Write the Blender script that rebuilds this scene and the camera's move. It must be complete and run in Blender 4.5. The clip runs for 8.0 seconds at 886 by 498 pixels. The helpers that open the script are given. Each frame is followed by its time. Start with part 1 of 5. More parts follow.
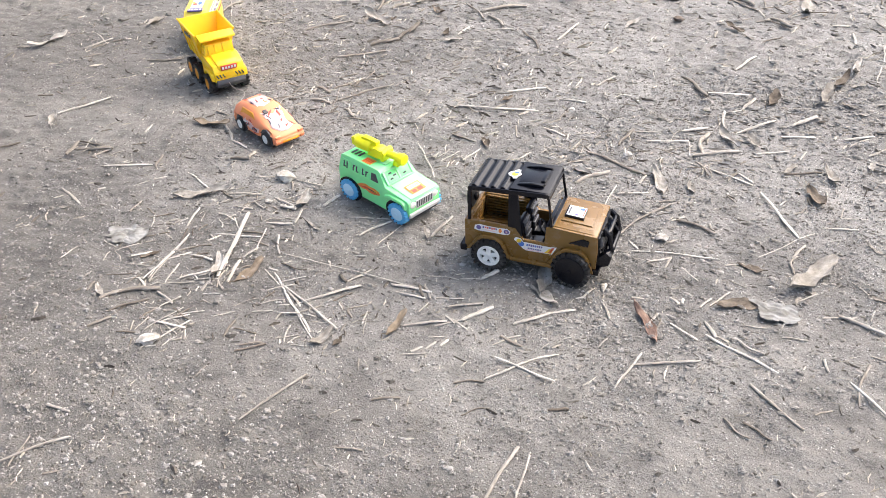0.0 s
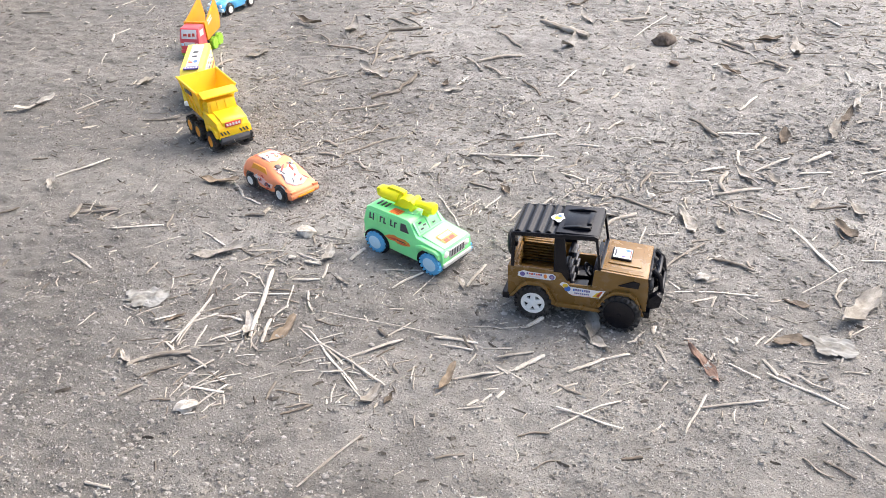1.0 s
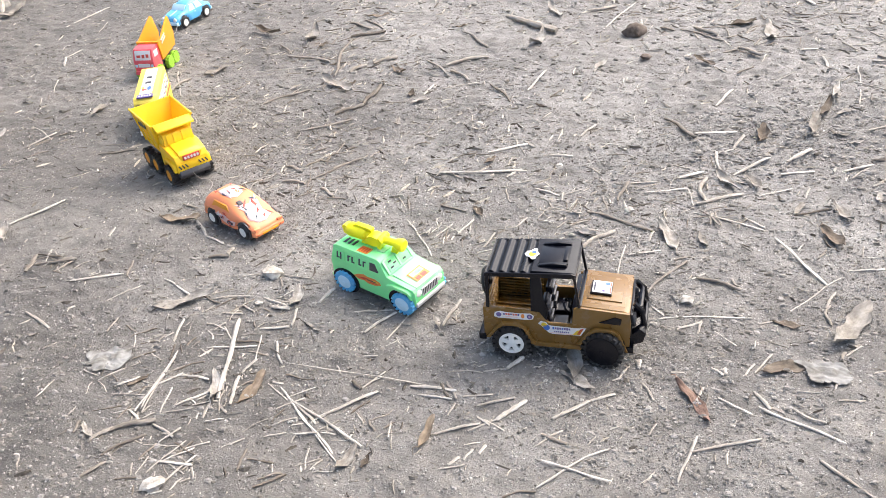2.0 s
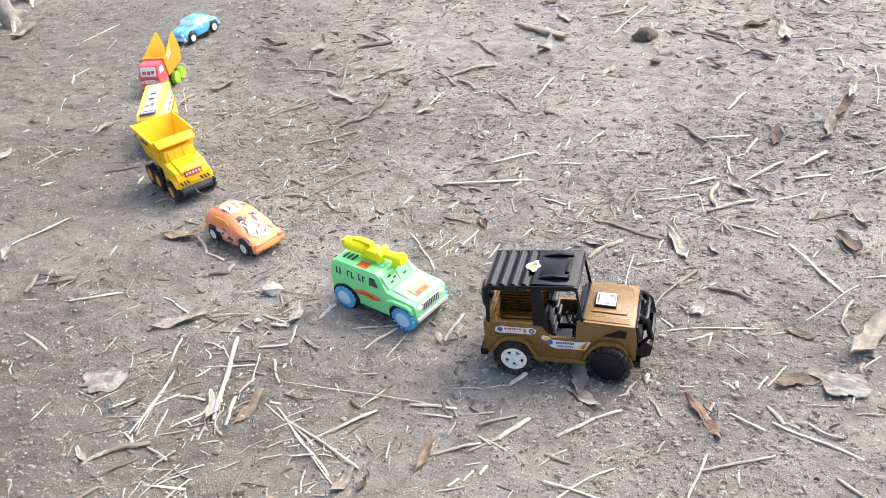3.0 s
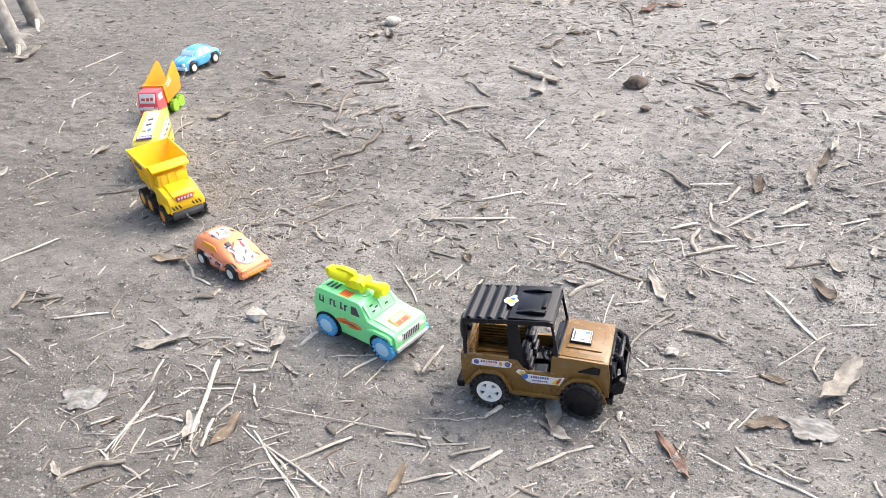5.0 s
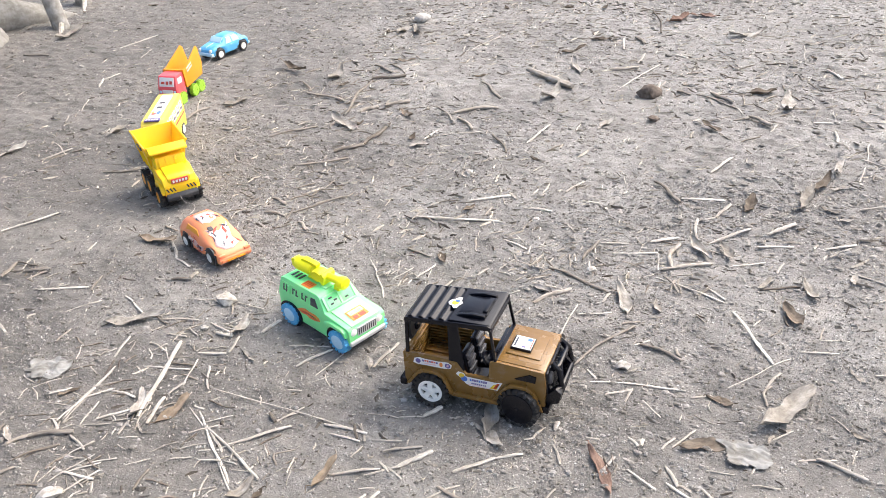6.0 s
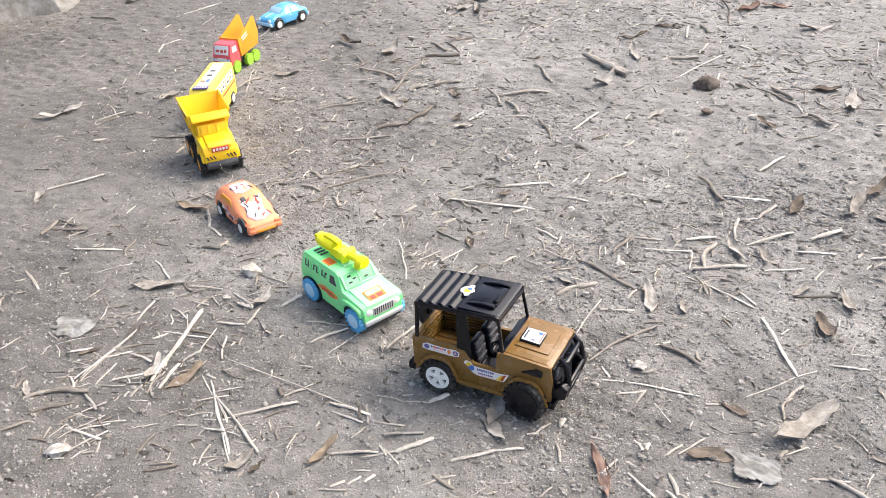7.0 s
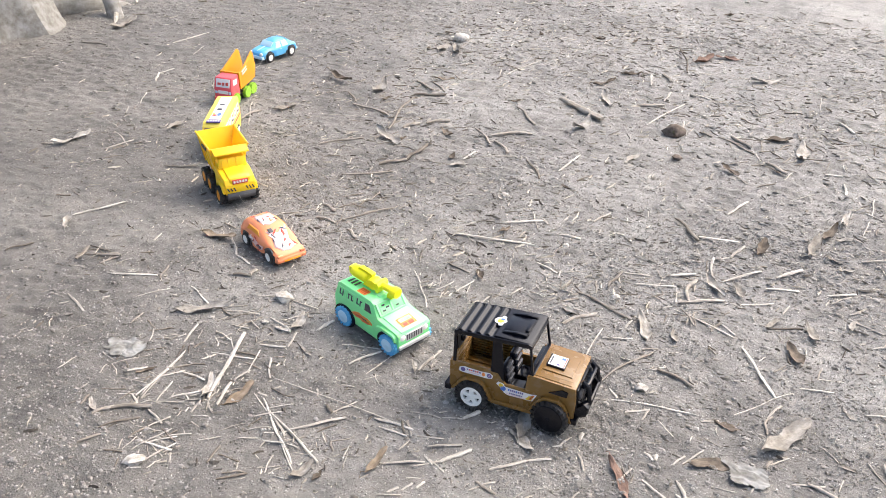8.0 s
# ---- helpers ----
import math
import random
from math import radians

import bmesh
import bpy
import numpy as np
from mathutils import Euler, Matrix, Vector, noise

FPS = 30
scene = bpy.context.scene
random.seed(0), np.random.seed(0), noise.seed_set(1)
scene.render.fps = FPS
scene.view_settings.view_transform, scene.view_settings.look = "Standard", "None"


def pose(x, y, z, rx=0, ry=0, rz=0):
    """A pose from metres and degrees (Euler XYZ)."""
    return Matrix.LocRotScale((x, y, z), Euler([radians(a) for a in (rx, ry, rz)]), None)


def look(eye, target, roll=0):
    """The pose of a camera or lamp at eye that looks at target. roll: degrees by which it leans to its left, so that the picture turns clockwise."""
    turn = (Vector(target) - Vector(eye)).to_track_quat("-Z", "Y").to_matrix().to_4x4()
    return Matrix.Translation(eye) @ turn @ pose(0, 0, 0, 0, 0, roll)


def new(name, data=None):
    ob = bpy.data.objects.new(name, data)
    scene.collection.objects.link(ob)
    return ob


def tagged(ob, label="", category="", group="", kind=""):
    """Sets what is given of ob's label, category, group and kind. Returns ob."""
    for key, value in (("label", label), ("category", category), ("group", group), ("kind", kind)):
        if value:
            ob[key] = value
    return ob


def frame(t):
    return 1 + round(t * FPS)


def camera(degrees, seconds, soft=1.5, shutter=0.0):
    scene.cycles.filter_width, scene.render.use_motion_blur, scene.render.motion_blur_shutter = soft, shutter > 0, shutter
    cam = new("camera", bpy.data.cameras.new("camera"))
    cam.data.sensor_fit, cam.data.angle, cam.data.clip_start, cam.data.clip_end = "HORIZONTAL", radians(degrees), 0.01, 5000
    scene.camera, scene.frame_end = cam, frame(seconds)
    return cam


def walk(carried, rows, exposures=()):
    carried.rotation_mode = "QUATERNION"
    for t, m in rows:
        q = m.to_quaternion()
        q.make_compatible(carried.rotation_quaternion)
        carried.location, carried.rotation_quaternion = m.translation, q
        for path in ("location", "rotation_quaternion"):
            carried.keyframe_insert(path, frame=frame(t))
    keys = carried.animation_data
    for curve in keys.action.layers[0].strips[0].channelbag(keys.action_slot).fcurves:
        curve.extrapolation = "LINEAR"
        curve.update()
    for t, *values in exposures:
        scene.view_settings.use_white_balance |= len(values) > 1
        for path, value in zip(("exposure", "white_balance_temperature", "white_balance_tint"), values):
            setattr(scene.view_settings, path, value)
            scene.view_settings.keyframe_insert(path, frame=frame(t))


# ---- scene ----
cam = camera(53.0, 8.0, soft=0.7)
PATH = [
    (0, (0.353, -0.911, 0.727), (-0.332, 0.576, -0.422), -2.2),
    (0.5, (0.308, -0.913, 0.71), (-0.343, 0.63, -0.382), -2.5),
    (1, (0.233, -0.931, 0.701), (-0.376, 0.662, -0.344), -2.5),
    (1.5, (0.216, -0.861, 0.741), (-0.363, 0.701, -0.366), -4.6),
    (2, (0.226, -0.832, 0.745), (-0.348, 0.737, -0.354), -5.8),
    (3.5, (0.25, -0.785, 0.721), (-0.394, 0.791, -0.329), -8.1),
    (4, (0.234, -0.83, 0.728), (-0.364, 0.784, -0.291), -5.9),
    (5.5, (0.327, -0.793, 0.728), (-0.341, 0.808, -0.267), -4.3),
    (6, (0.399, -0.766, 0.725), (-0.352, 0.797, -0.27), -3.6),
    (6.5, (0.427, -0.727, 0.708), (-0.399, 0.786, -0.306), -2.7),
    (7, (0.449, -0.72, 0.722), (-0.431, 0.751, -0.309), -2.7),
    (7.5, (0.403, -0.791, 0.785), (-0.419, 0.707, -0.254), -1.8),
    (8, (0.375, -0.893, 0.824), (-0.366, 0.673, -0.176), 1.3),
]
walk(cam, [(t, look(eye, target, roll)) for t, eye, target, roll in PATH], ((0, 1.28), (5, 1.28), (8, 1.20)))

from mathutils.bvhtree import BVHTree

# ---- world and light: bright overcast daylight ----
world = bpy.data.worlds.new("overcast")
scene.world = world
world.use_nodes = True
wn = world.node_tree
sky = wn.nodes.new("ShaderNodeTexSky")
sky.sky_type = "NISHITA"
sky.sun_disc = False
sky.sun_elevation, sky.sun_rotation = radians(52), radians(38)
sky.air_density, sky.dust_density, sky.ozone_density = 1.0, 6.0, 1.0
wn.links.new(sky.outputs[0], wn.nodes["Background"].inputs[0])
wn.nodes["Background"].inputs[1].default_value = 0.15
sun = new("sun", bpy.data.lights.new("sun", "SUN"))
sun.data.energy, sun.data.angle, sun.data.color = 1.05, radians(60), (1.0, 0.985, 0.97)
sun.matrix_world = look((0, 0, 0), (-0.38, -0.49, -0.79))
sun.location = (2, 2.5, 4)


# ---- materials ----
def tree_of(name):
    m = bpy.data.materials.new(name)
    m.use_nodes = True
    n = m.node_tree
    return m, n, n.nodes["Principled BSDF"]


def noise_at(n, scale, detail=4.0, rough=0.6, coords=None):
    t = n.nodes.new("ShaderNodeTexNoise")
    t.inputs["Scale"].default_value, t.inputs["Detail"].default_value, t.inputs["Roughness"].default_value = scale, detail, rough
    if coords is None:
        coords = n.nodes.new("ShaderNodeTexCoord").outputs["Object"]
    n.links.new(coords, t.inputs["Vector"])
    return t


def ramp(n, source, stops):
    r = n.nodes.new("ShaderNodeValToRGB")
    el = r.color_ramp.elements
    while len(el) < len(stops):
        el.new(0.5)
    for e, (p, c) in zip(el, stops):
        e.position = p
        e.color = (*c, 1) if len(c) == 3 else c
    n.links.new(source, r.inputs[0])
    return r


def mixed(n, fac, a, b, mode="MIX"):
    x = n.nodes.new("ShaderNodeMix")
    x.data_type, x.blend_type = "RGBA", mode
    for value, socket in ((fac, x.inputs[0]), (a, x.inputs[6]), (b, x.inputs[7])):
        if isinstance(value, (int, float)):
            socket.default_value = value
        elif isinstance(value, tuple):
            socket.default_value = (*value, 1)
        else:
            n.links.new(value, socket)
    return x.outputs[2]


def bump(n, bsdf, height, strength, distance):
    b = n.nodes.new("ShaderNodeBump")
    b.inputs["Strength"].default_value, b.inputs["Distance"].default_value = strength, distance
    n.links.new(height, b.inputs["Height"])
    n.links.new(b.outputs[0], bsdf.inputs["Normal"])
    return b


DUST = (0.26, 0.24, 0.21)


def plastic(name, rgb, rough=0.36, dust=0.35, sub=0.0, shine=0.5):
    """Moulded toy plastic with a film of soil dust and faint scuffs."""
    m, n, p = tree_of(name)
    big, fine = noise_at(n, 22, 5), noise_at(n, 420, 3)
    tone = mixed(n, big.outputs[0], tuple(c * 0.86 for c in rgb), tuple(min(1, c * 1.1) for c in rgb))
    patch = ramp(n, noise_at(n, 60, 6, 0.7).outputs[0], [(0.52, (0, 0, 0)), (0.78, (dust, dust, dust))])
    n.links.new(mixed(n, patch.outputs[0], tone, DUST), p.inputs["Base Color"])
    r = ramp(n, big.outputs[0], [(0.3, (rough * 0.8,) * 3), (0.75, (min(1, rough * 1.5),) * 3)])
    n.links.new(r.outputs[0], p.inputs["Roughness"])
    p.inputs["Specular IOR Level"].default_value = shine
    if sub:
        p.inputs["Subsurface Weight"].default_value = sub
        p.inputs["Subsurface Scale"].default_value = 0.004
    bump(n, p, fine.outputs[0], 0.12, 0.0004)
    return m


BROWN = plastic("bronze_brown_plastic", (0.195, 0.103, 0.024), 0.24, 0.22)
BLACK = plastic("glossy_black_plastic", (0.004, 0.0045, 0.008), 0.20, 0.01, 0.0, 0.30)
RUBBER = plastic("black_rubber", (0.009, 0.009, 0.010), 0.50, 0.45)
WHITE = plastic("white_plastic", (0.86, 0.85, 0.80), 0.4, 0.10)
GREEN = plastic("mint_green_plastic", (0.26, 0.86, 0.33), 0.36, 0.10, 0.25)
PALE_GREEN = plastic("pale_green_plastic", (0.36, 0.80, 0.43), 0.4, 0.12, 0.15)
CYAN = plastic("sky_blue_plastic", (0.10, 0.42, 0.70), 0.42, 0.2, 0.1)
PALE_BLUE = plastic("pale_blue_plastic", (0.50, 0.72, 0.84), 0.42, 0.15)
YELLOW = plastic("yellow_plastic", (0.98, 0.585, 0.014), 0.36, 0.08, 0.25)
LEMON = plastic("lemon_yellow_plastic", (0.95, 0.86, 0.005), 0.4, 0.06, 0.1)
ORANGE = plastic("orange_plastic", (0.92, 0.31, 0.14), 0.34, 0.10, 0.2)
AMBER = plastic("amber_orange_plastic", (0.86, 0.34, 0.02), 0.4, 0.12, 0.1)
RED = plastic("coral_red_plastic", (0.84, 0.11, 0.13), 0.38, 0.12, 0.1)
LIME = plastic("lime_green_plastic", (0.33, 0.62, 0.05), 0.42, 0.2)
BLUE = plastic("light_blue_plastic", (0.11, 0.43, 0.74), 0.3, 0.12, 0.1)
SILVER = plastic("silver_grey_plastic", (0.56, 0.57, 0.56), 0.35, 0.2)
# grey of the pads paints the sky sheen on black seats
PAD_SHEEN = plastic("seat_sheen_plastic", (0.075, 0.075, 0.085), 0.25, 0.1)
DARK = plastic("dark_grey_plastic", (0.05, 0.05, 0.055), 0.4, 0.35)
BUFF = plastic("cream_yellow_plastic", (0.90, 0.70, 0.10), 0.4, 0.12)


def paper(name, rgb):
    m, n, p = tree_of(name)
    tone = noise_at(n, 90, 4)
    n.links.new(mixed(n, tone.outputs[0], tuple(c * 0.85 for c in rgb), rgb), p.inputs["Base Color"])
    p.inputs["Roughness"].default_value = 0.32
    return m


P_WHITE, P_PINK, P_RED = paper("sticker_white", (0.80, 0.79, 0.77)), paper("sticker_pink", (0.84, 0.58, 0.55)), paper("sticker_red", (0.62, 0.07, 0.04))
P_BLUE, P_YELLOW, P_INK = paper("sticker_blue", (0.05, 0.16, 0.50)), paper("sticker_yellow", (0.84, 0.58, 0.04)), paper("sticker_ink", (0.03, 0.035, 0.06))
P_VIOLET, P_ORANGE = paper("sticker_violet", (0.13, 0.10, 0.28)), paper("sticker_orange", (0.82, 0.26, 0.05))


def soil():
    m, n, p = tree_of("dry_grey_soil")
    c = n.nodes.new("ShaderNodeTexCoord").outputs["Object"]
    wide, mid, fine, grain = noise_at(n, 2.2, 5, 0.6, c), noise_at(n, 17, 6, 0.65, c), noise_at(n, 110, 6, 0.72, c), noise_at(n, 560, 3, 0.7, c)
    a = ramp(n, wide.outputs[0], [(0.32, (0.105, 0.098, 0.089)), (0.5, (0.167, 0.157, 0.144)), (0.68, (0.226, 0.215, 0.199))])
    b = ramp(n, mid.outputs[0], [(0.3, (0.56, 0.55, 0.54)), (0.5, (1, 1, 1)), (0.75, (1.18, 1.17, 1.15))])
    col = mixed(n, 1.0, a.outputs[0], b.outputs[0], "MULTIPLY")
    f = ramp(n, fine.outputs[0], [(0.28, (0.56, 0.54, 0.52)), (0.43, (1, 1, 1)), (0.70, (1.18, 1.18, 1.16))])
    col = mixed(n, 0.85, col, f.outputs[0], "MULTIPLY")
    # loose crumbs of lighter and darker earth in gritty patches
    heights = []
    for scale, light, lo in ((170, 0.55, 0.18), (380, 0.62, 0.26)):
        v = n.nodes.new("ShaderNodeTexVoronoi")
        v.inputs["Scale"].default_value = scale
        n.links.new(c, v.inputs["Vector"])
        disc = ramp(n, v.outputs["Distance"], [(lo, (1, 1, 1)), (lo + 0.16, (0, 0, 0))])
        sep = n.nodes.new("ShaderNodeSeparateColor")
        n.links.new(v.outputs["Color"], sep.inputs[0])
        pick = ramp(n, sep.outputs[0], [(0.60, (0, 0, 0)), (0.66, (1, 1, 1))])
        mask = mixed(n, 1.0, disc.outputs[0], pick.outputs[0], "MULTIPLY")
        mask = mixed(n, 1.0, mask, ramp(n, mid.outputs[0], [(0.40, (0.12, 0.12, 0.12)), (0.62, (0.9, 0.9, 0.9))]).outputs[0], "MULTIPLY")
        tone = ramp(n, sep.outputs[1], [(0.0, (0.19, 0.18, 0.165)), (0.40, (0.30, 0.285, 0.265)), (1.0, (light, light * 0.965, light * 0.92))])
        col = mixed(n, mask, col, tone.outputs[0])
        heights.append(mask)
    sep = n.nodes.new("ShaderNodeSeparateXYZ")
    n.links.new(c, sep.inputs[0])

    def sums(a, k, b):
        m_ = n.nodes.new("ShaderNodeMath")
        m_.operation = "MULTIPLY_ADD"
        m_.inputs[1].default_value = k
        n.links.new(a, m_.inputs[0])
        if isinstance(b, float):
            m_.inputs[2].default_value = b
        else:
            n.links.new(b, m_.inputs[2])
        return m_.outputs[0]
    # soil tone grades by position: darker left and near, lighter right and far
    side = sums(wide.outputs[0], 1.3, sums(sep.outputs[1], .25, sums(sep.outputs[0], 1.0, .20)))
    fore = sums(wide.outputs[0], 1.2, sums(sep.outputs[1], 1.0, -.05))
    far_right_tone = mixed(n, 1.0, ramp(n, side, [(0.0, (0, 0, 0)), (0.85, (1, 1, 1))]).outputs[0], ramp(n, fore, [(0.15, (0, 0, 0)), (0.90, (1, 1, 1))]).outputs[0], "MULTIPLY")
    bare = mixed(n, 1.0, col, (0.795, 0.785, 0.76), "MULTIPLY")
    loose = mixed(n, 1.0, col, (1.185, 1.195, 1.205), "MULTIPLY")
    n.links.new(mixed(n, far_right_tone, bare, loose), p.inputs["Base Color"])
    p.inputs["Roughness"].default_value = 0.60
    p.inputs["Specular IOR Level"].default_value = 0.62
    h = fine.outputs[0]
    for extra, k in ((grain.outputs[0], 0.30), (heights[0], 0.30), (heights[1], 0.22)):
        s = n.nodes.new("ShaderNodeMath")
        s.operation = "MULTIPLY_ADD"
        s.inputs[1].default_value = k
        n.links.new(extra, s.inputs[0])
        n.links.new(h, s.inputs[2])
        h = s.outputs[0]
    bump(n, p, h, 1.0, 0.0046)
    return m


def dry(name, low, high, scale, rough=0.85, streak=1.0, island=False):
    """Dead plant matter: tone varies from piece to piece and along the fibre."""
    m, n, p = tree_of(name)
    if island:
        rnd = n.nodes.new("ShaderNodeNewGeometry").outputs["Random Per Island"]
    else:
        rnd = n.nodes.new("ShaderNodeObjectInfo").outputs["Random"]
    base = ramp(n, rnd, [(0.0, low), (1.0, high)])
    c = n.nodes.new("ShaderNodeTexCoord").outputs["Object"]
    mp = n.nodes.new("ShaderNodeMapping")
    mp.inputs["Scale"].default_value = (streak, 1, 1)
    n.links.new(c, mp.inputs[0])
    g = noise_at(n, scale, 5, 0.7, mp.outputs[0])
    blot = noise_at(n, 55, 4, 0.6, c)
    k = ramp(n, g.outputs[0], [(0.3, (0.55, 0.53, 0.5)), (0.6, (1.05, 1.05, 1.05))])
    col = mixed(n, 0.9, base.outputs[0], k.outputs[0], "MULTIPLY")
    k2 = ramp(n, blot.outputs[0], [(0.35, (0.62, 0.58, 0.52)), (0.6, (1, 1, 1))])
    n.links.new(mixed(n, 0.7, col, k2.outputs[0], "MULTIPLY"), p.inputs["Base Color"])
    p.inputs["Roughness"].default_value = rough
    p.inputs["Specular IOR Level"].default_value = 0.3
    bump(n, p, g.outputs[0], 0.9, 0.0016)
    return m


SOIL = soil()
STRAW = dry("bleached_straw", (0.44, 0.41, 0.365), (0.68, 0.65, 0.595), 300, 0.7, 0.12)
LOOSE_STRAW = dry("loose_straw", (0.36, 0.335, 0.29), (0.59, 0.56, 0.505), 300, 0.7, 0.12, True)
LOOSE_TWIG = dry("loose_twig", (0.16, 0.135, 0.11), (0.38, 0.34, 0.29), 260, 0.9, 0.15, True)
TWIG = dry("weathered_twig", (0.16, 0.138, 0.115), (0.44, 0.405, 0.355), 260, 0.9, 0.15)
LEAF = dry("dead_leaf", (0.27, 0.25, 0.22), (0.46, 0.435, 0.395), 180, 0.75, 0.4)
RUST_LEAF = dry("rust_brown_leaf", (0.17, 0.105, 0.08), (0.25, 0.165, 0.13), 180, 0.75, 0.4)
DARK_LEAF = dry("dark_dead_leaf", (0.10, 0.08, 0.06), (0.22, 0.18, 0.14), 180, 0.75, 0.4)
TAN_LEAF = dry("tan_dead_leaf", (0.23, 0.18, 0.13), (0.32, 0.265, 0.20), 180, 0.75, 0.4)
# the darkest chaff tones also stand in for shadows among the litter
CHAFF = dry("straw_chaff", (0.10, 0.086, 0.072), (0.70, 0.655, 0.57), 300, 0.85, 0.3, True)
GRIT = dry("pale_grit", (0.18, 0.17, 0.155), (0.50, 0.485, 0.455), 500, 0.9, 1.0, True)
CRUMB = dry("soil_crumb", (0.20, 0.19, 0.174), (0.40, 0.385, 0.36), 160, 0.9, 1.0, True)
# near-black tone for bits that paint in the shade of soil bumps
SHADE_BIT = dry("shade_bit", (0.07, 0.06, 0.05), (0.20, 0.18, 0.155), 200, 0.9, 1.0, True)
STONE = dry("pale_stone", (0.46, 0.44, 0.40), (0.62, 0.60, 0.57), 120, 0.85)
ROCK = dry("dark_clod", (0.14, 0.11, 0.09), (0.24, 0.20, 0.17), 90, 0.95)
FOLIAGE = dry("green_foliage", (0.04, 0.075, 0.025), (0.09, 0.14, 0.045), 60, 0.6, 1.0, True)
BARK = dry("grey_bark", (0.27, 0.262, 0.245), (0.36, 0.35, 0.33), 26, 0.95, 1.0)
FILM = dry("dirty_film", (0.25, 0.248, 0.235), (0.32, 0.318, 0.30), 60, 0.65, 1.0)
THREAD = paper("thread_pale", (0.50, 0.45, 0.40))


# ---- mesh helpers ----
def part(name, bm, material, parent=None, label="", smooth=38):
    me = bpy.data.meshes.new(name)
    bmesh.ops.recalc_face_normals(bm, faces=bm.faces[:])
    for f in bm.faces:
        f.smooth = True
    bm.to_mesh(me)
    bm.free()
    me.set_sharp_from_angle(angle=radians(smooth))
    me.materials.append(material)
    ob = new(name, me)
    ob.parent = parent
    if label:
        ob["label"] = label
    return ob


def thing(name, m, label, category, group=""):
    e = new(name)
    e.empty_display_size = 0.02
    e.matrix_basis = m
    return tagged(e, label, category, group)


def soften(bm, edges, r, seg=2):
    if r > 0:
        bmesh.ops.bevel(bm, geom=list(edges), offset=r, segments=seg, affect="EDGES", profile=0.6, clamp_overlap=True)


def box(x0, x1, y0, y1, z0, z1, r=0.0015, bm=None, m=None):
    own = bmesh.new()
    bmesh.ops.create_cube(own, size=1)
    for v in own.verts:
        v.co = Vector(((x0 + x1) / 2 + v.co.x * (x1 - x0), (y0 + y1) / 2 + v.co.y * (y1 - y0), (z0 + z1) / 2 + v.co.z * (z1 - z0)))
    soften(own, own.edges, r)
    return merge(bm, own, m)


def merge(bm, own, m=None):
    if m is not None:
        own.transform(m)
    if bm is None:
        return own
    me = bpy.data.meshes.new("tmp")
    own.to_mesh(me)
    own.free()
    bm.from_mesh(me)
    bpy.data.meshes.remove(me)
    return bm


def prism(profile, y0, y1, r=0.0012, shape=None, bm=None):
    """A side outline (x, z) drawn out from y0 to y1; shape(co) may bend it afterwards."""
    own = bmesh.new()
    a = [own.verts.new((x, y0, z)) for x, z in profile]
    b = [own.verts.new((x, y1, z)) for x, z in profile]
    own.faces.new(a)
    own.faces.new(b[::-1])
    for i in range(len(a)):
        j = (i + 1) % len(a)
        own.faces.new((a[i], b[i], b[j], a[j]))
    bmesh.ops.recalc_face_normals(own, faces=own.faces[:])
    soften(own, own.edges, r)
    if shape:
        for v in own.verts:
            v.co = shape(v.co)
    return merge(bm, own)


def tube(points, r, n=8, bm=None, ends=None):
    own = bmesh.new()
    pts = [Vector(p) for p in points]
    rings = []
    for i, p in enumerate(pts):
        d = (pts[min(i + 1, len(pts) - 1)] - pts[max(i - 1, 0)]).normalized()
        side = d.orthogonal() if i == 0 else (side - d * side.dot(d))
        side = side.normalized()
        up = d.cross(side)
        k = r if ends is None else r * (ends[0] + (ends[1] - ends[0]) * i / (len(pts) - 1))
        rings.append([own.verts.new(p + (side * math.cos(a) + up * math.sin(a)) * k) for a in (2 * math.pi * j / n for j in range(n))])
    for a, b in zip(rings, rings[1:]):
        for j in range(n):
            own.faces.new((a[j], a[(j + 1) % n], b[(j + 1) % n], b[j]))
    own.faces.new(rings[0][::-1])
    own.faces.new(rings[-1])
    return merge(bm, own)


def lathe(profile, n=28, bm=None, m=None, capped=True):
    """Outline (radius, along) turned about the y axis."""
    own = bmesh.new()
    rings = [[own.verts.new((math.cos(2 * math.pi * j / n) * r, y, math.sin(2 * math.pi * j / n) * r)) for j in range(n)] for r, y in profile]
    for a, b in zip(rings, rings[1:]):
        for j in range(n):
            own.faces.new((a[j], a[(j + 1) % n], b[(j + 1) % n], b[j]))
    if capped:
        own.faces.new(rings[0])
        own.faces.new(rings[-1][::-1])
    return merge(bm, own, m)


def loft(rings, bm=None, smooth_it=0):
    """Closed rings of equal count joined lengthwise and capped."""
    own = bmesh.new()
    vs = [[own.verts.new(p) for p in ring] for ring in rings]
    k = len(vs[0])
    for a, b in zip(vs, vs[1:]):
        for j in range(k):
            own.faces.new((a[j], a[(j + 1) % k], b[(j + 1) % k], b[j]))
    own.faces.new(vs[0])
    own.faces.new(vs[-1][::-1])
    if smooth_it:
        bmesh.ops.subdivide_edges(own, edges=own.edges[:], cuts=1, use_grid_fill=True, smooth=smooth_it)
    return merge(bm, own)


